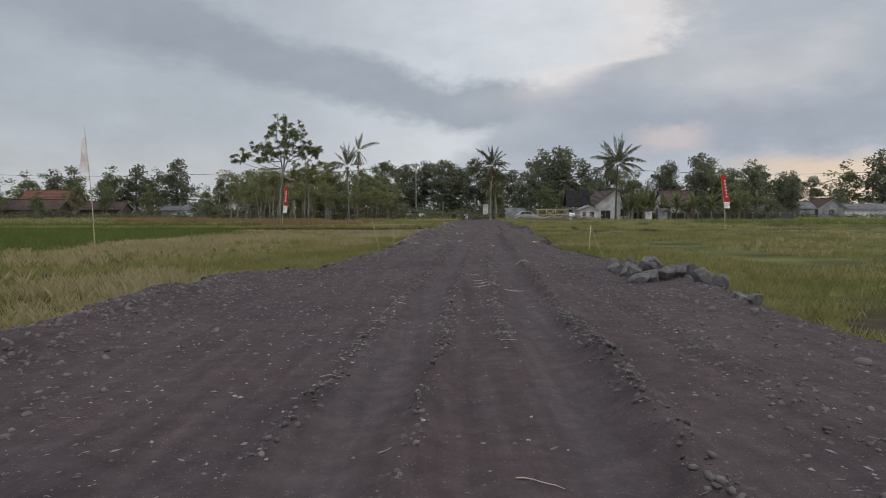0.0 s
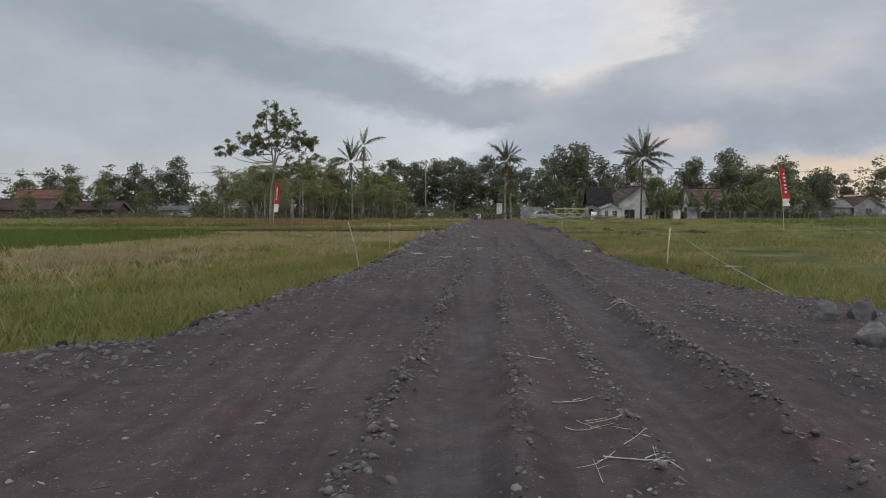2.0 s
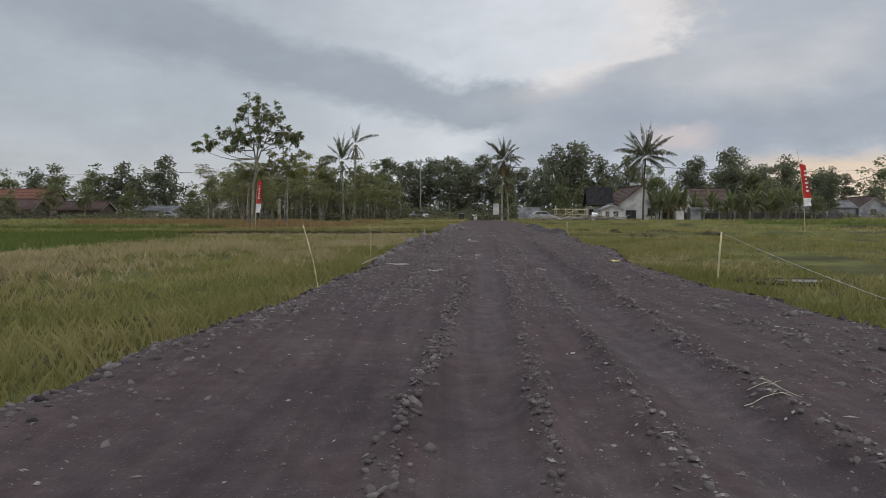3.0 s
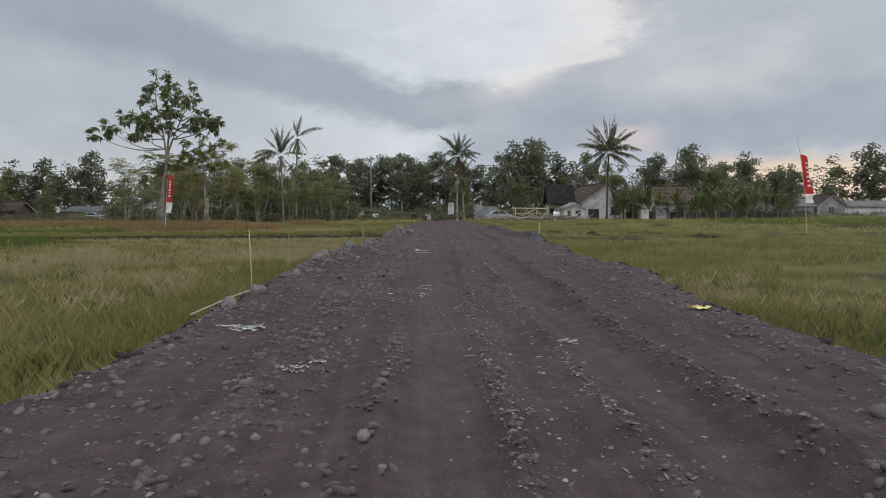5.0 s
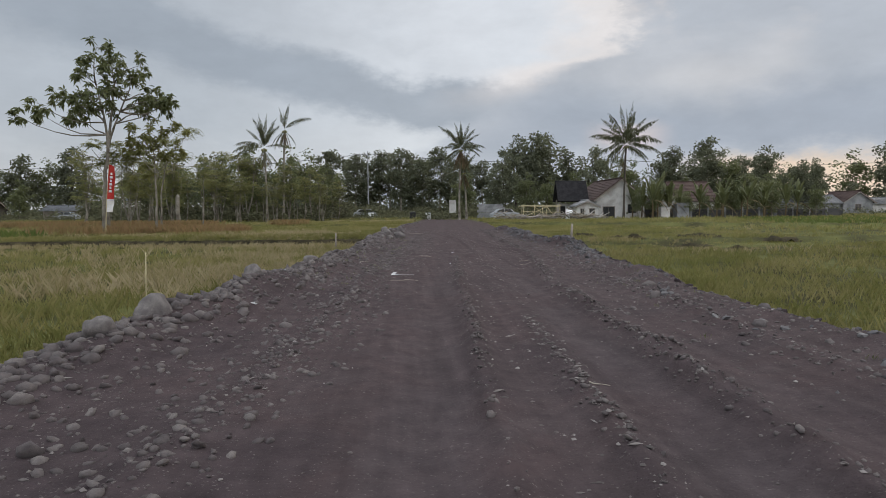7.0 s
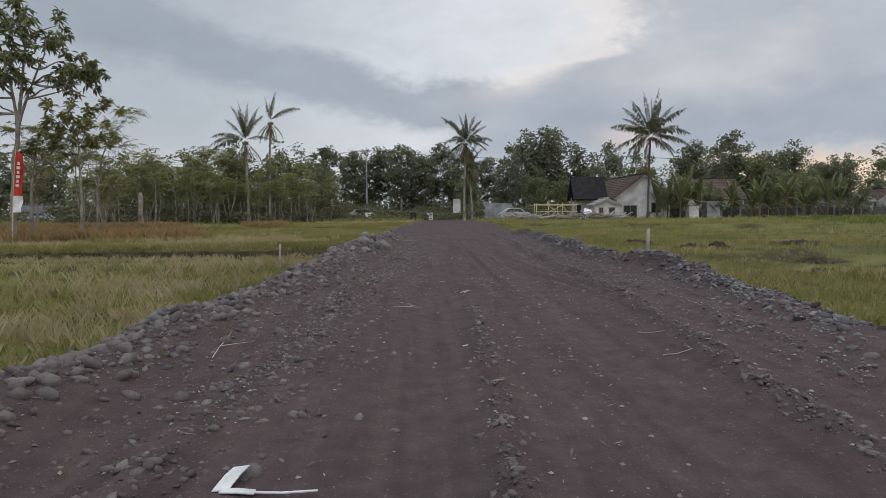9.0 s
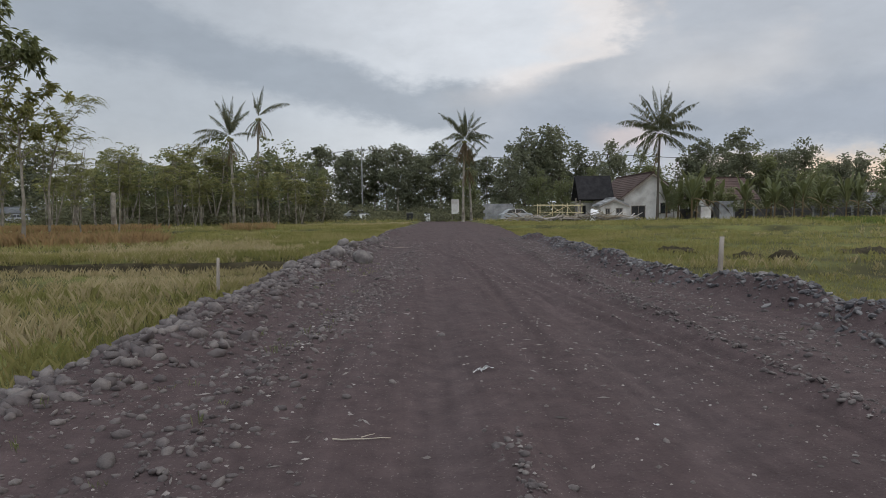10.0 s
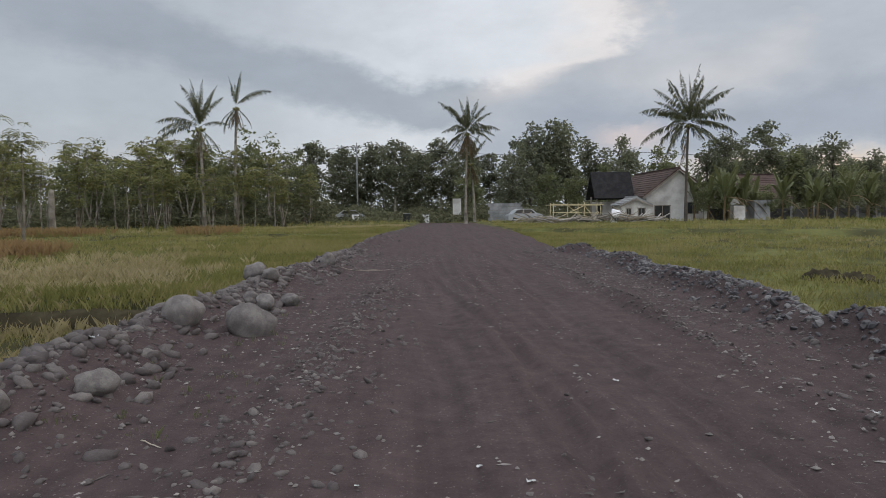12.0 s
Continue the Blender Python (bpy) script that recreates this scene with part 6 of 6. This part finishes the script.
def scrap(x, y, size, seed, mat, label):
    """A crumpled piece of sheet."""
    r = np.random.default_rng(seed)
    u, v = np.meshgrid(np.linspace(-0.5, 0.5, 7), np.linspace(-0.5, 0.5, 5))
    px = u * size + r.normal(size=u.shape) * size * 0.07
    py = v * size * 0.6 + r.normal(size=u.shape) * size * 0.07
    pz = np.abs(r.normal(size=u.shape)) * size * 0.13 + 0.008 + road_z(x + px, y + py)
    i, j = np.meshgrid(np.arange(4), np.arange(6), indexing="ij")
    f = np.stack([i * 7 + j, i * 7 + j + 1, (i + 1) * 7 + j + 1, (i + 1) * 7 + j], -1).reshape(-1, 4)
    thing("plastic_scrap", label, "litter", (x, y, 0), group="litter on the road", data=mesh_of("plastic_scrap", np.stack([px, py, pz], -1).reshape(-1, 3), f, mat))


SCRAPS = [(0.69, 27.77, 0.1), (1.3, 24.17, 0.04), (0.27, 27.82, 0.1), (0.6, 28.01, 0.04), (0.72, 28.03, 0.11), (-0.7, 36.5, 0.2), (-0.6, 34.32, 0.12), (2.35, 28.98, 0.04), (1.27, 28.16, 0.04), (6.0, 53.6, 0.2), (4.65, 51.11, 0.09), (2.0, 50.47, 0.04), (2.52, 50.69, 0.05), (3.58, 52.06, 0.05), (2.71, 50.48, 0.07), (0.1, 52.34, 0.11), (-0.28, 12.52, 0.05), (1.0, 16.68, 0.08), (2.67, 14.3, 0.08), (-0.89, 8.18, 0.06), (0.45, 3.35, 0.04), (1.97, 40.87, 0.07), (3.0, 43.0, 0.06)]
for k, (x, y, s) in enumerate(SCRAPS):
    scrap(x, y, s * (0.7 if s > 0.25 or y > 52 else 0.5), 500 + k, PLASTIC, "crumpled white plastic scrap on the road")
scrap(3.73, 26.08, 0.22, 560, YELLOW, "flattened pale yellow wrapper on the gravel")


cane = thing("bamboo_cane", "bamboo cane lying across the boulders at the road's edge", "cane", data=tube_mesh("bamboo_cane", [tube([(-2.1, 27.0, -0.1), (-1.85, 27.8, 0.0), (-1.6, 28.7, 0.06)], [0.015, 0.014, 0.012], 6)], DRY_CANE))


def shreds(x, y, size, count, seed):
    """Shredded white plastic: thin crinkled strips in a flat tangle."""
    r_ = np.random.default_rng(seed)
    v, f = [], []
    for k in range(count):
        a = r_.uniform(-0.5, 0.5) + (0 if k % 3 else 1.3)
        cx, cy = r_.normal() * size * 0.28, r_.normal() * size * 0.16
        for q in np.linspace(-0.5, 0.5, 6):
            px, py = cx + q * size * 0.6 * math.cos(a) + r_.normal() * 0.006, cy + q * size * 0.6 * math.sin(a) + r_.normal() * 0.008
            z = float(road_z(x + px, y + py)) + 0.012 + 0.012 * r_.random()
            w_ = r_.uniform(0.002, 0.006)
            v += [(px - w_ * math.sin(a), py + w_ * math.cos(a), z), (px + w_ * math.sin(a), py - w_ * math.cos(a), z + 0.006 * r_.normal())]
        base = 12 * k
        f += [(base + 2 * q, base + 2 * q + 1, base + 2 * q + 3, base + 2 * q + 2) for q in range(5)]
    thing("shredded_plastic", "flat tangle of shredded white plastic strips on the gravel", "litter", (x, y, 0), group="litter on the road", data=mesh_of("shredded_plastic", v, f, PLASTIC))


for k, (x, y, size, count) in enumerate(((-1.03, 25.3, 0.36, 26), (-0.14, 23.79, 0.11, 7), (-0.28, 23.63, 0.11, 7), (-0.32, 23.5, 0.12, 6), (2.25, 44.22, 0.12, 6))):
    shreds(x, y, size, count, 620 + k)

# a folded strip of white packing tape
base_z = float(road_z(0.85, 38.3)) + 0.012
tape = thing("packing_tape", "folded white strip of packing tape on the sand", "litter")
for name_, pts, wide_ in (("fold", [(0.815, 38.17, 0.0), (0.84, 38.25, 0.025), (0.86, 38.31, 0.035)], 0.022), ("strip", [(0.815, 38.17, 0.0), (0.88, 38.155, 0.004), (0.95, 38.14, 0.003)], 0.02), ("tail", [(0.95, 38.14, 0.003), (1.05, 38.13, 0.002), (1.18, 38.14, 0.002)], 0.006)):
    v = []
    for x, y, z in pts:
        across = (0.03 if name_ == "fold" else 0.0, wide_ * (0.4 if name_ == "fold" else 1.0))
        v += [(x - across[0], y - across[1], base_z + z), (x + across[0], y + across[1], base_z + z), (x + across[0], y + across[1], base_z + z + 0.004), (x - across[0], y - across[1], base_z + z + 0.004)]
    f = []
    for k in range(2):
        f += [(4 * k + a, 4 * k + (a + 1) % 4, 4 * k + 4 + (a + 1) % 4, 4 * k + 4 + a) for a in range(4)]
    f += [(0, 1, 2, 3), (8, 9, 10, 11)]
    child(name_, mesh_of(name_, v, f, PLASTIC), tape)

r = np.random.default_rng(77)
y = np.concatenate([r.uniform(36, 56, 90), r.uniform(28, 50, 40)])
x = np.concatenate([left_edge(y[:90]) + r.uniform(0.5, 1.6, 90), right_edge(y[90:]) - r.uniform(0.3, 1.4, 40)])
blades("weed_tufts", "sparse small green weeds growing through the gravel", np.stack([x, y, road_z(x, y)], 1), r.uniform(0.025, 0.075, 130), np.full(130, 0.0018), 7, 0.02, LEAF_MID, 78)


# ---- cobbles that can be told apart, as pieces of the road ----
COBBLES = []
shapes_, faces_ = pebble_shapes(8, 2, 15, 0.09)
for q in shapes_:
    COBBLES.append(mesh_of("cobble", q * np.array([1, 1, 1.1]), faces_, COBBLE, True))
r = np.random.default_rng(91)
for k in range(290):
    if k < 150:
        y = r.uniform(47, 62)
        x = float(left_edge(y)) + 0.1 + abs(r.normal()) * 0.24
        s = r.uniform(0.03, 0.065)
    elif k < 220:
        y = r.uniform(30, 47)
        x = float(left_edge(y)) + 0.1 + abs(r.normal()) * 0.3
        s = r.uniform(0.028, 0.06)
    elif k < 250:
        y = r.uniform(21, 46)
        x = float(axis_x(y)) - 1.78 + r.normal() * 0.3
        s = r.uniform(0.022, 0.048)
    else:
        y = r.uniform(4, 56)
        x = float(right_edge(y)) - 0.15 - abs(r.normal()) * 0.5
        s = r.uniform(0.03, 0.07)
    ob = child("cobble", COBBLES[k % 8], road)
    ob.matrix_basis = Matrix.Translation((x, y, float(road_z(x, y)) + s * 0.08)) @ pose(0, 0, 0, r.uniform(-20, 20), r.uniform(-20, 20), r.uniform(0, 360)) @ Matrix.Diagonal((s, s, s, 1))
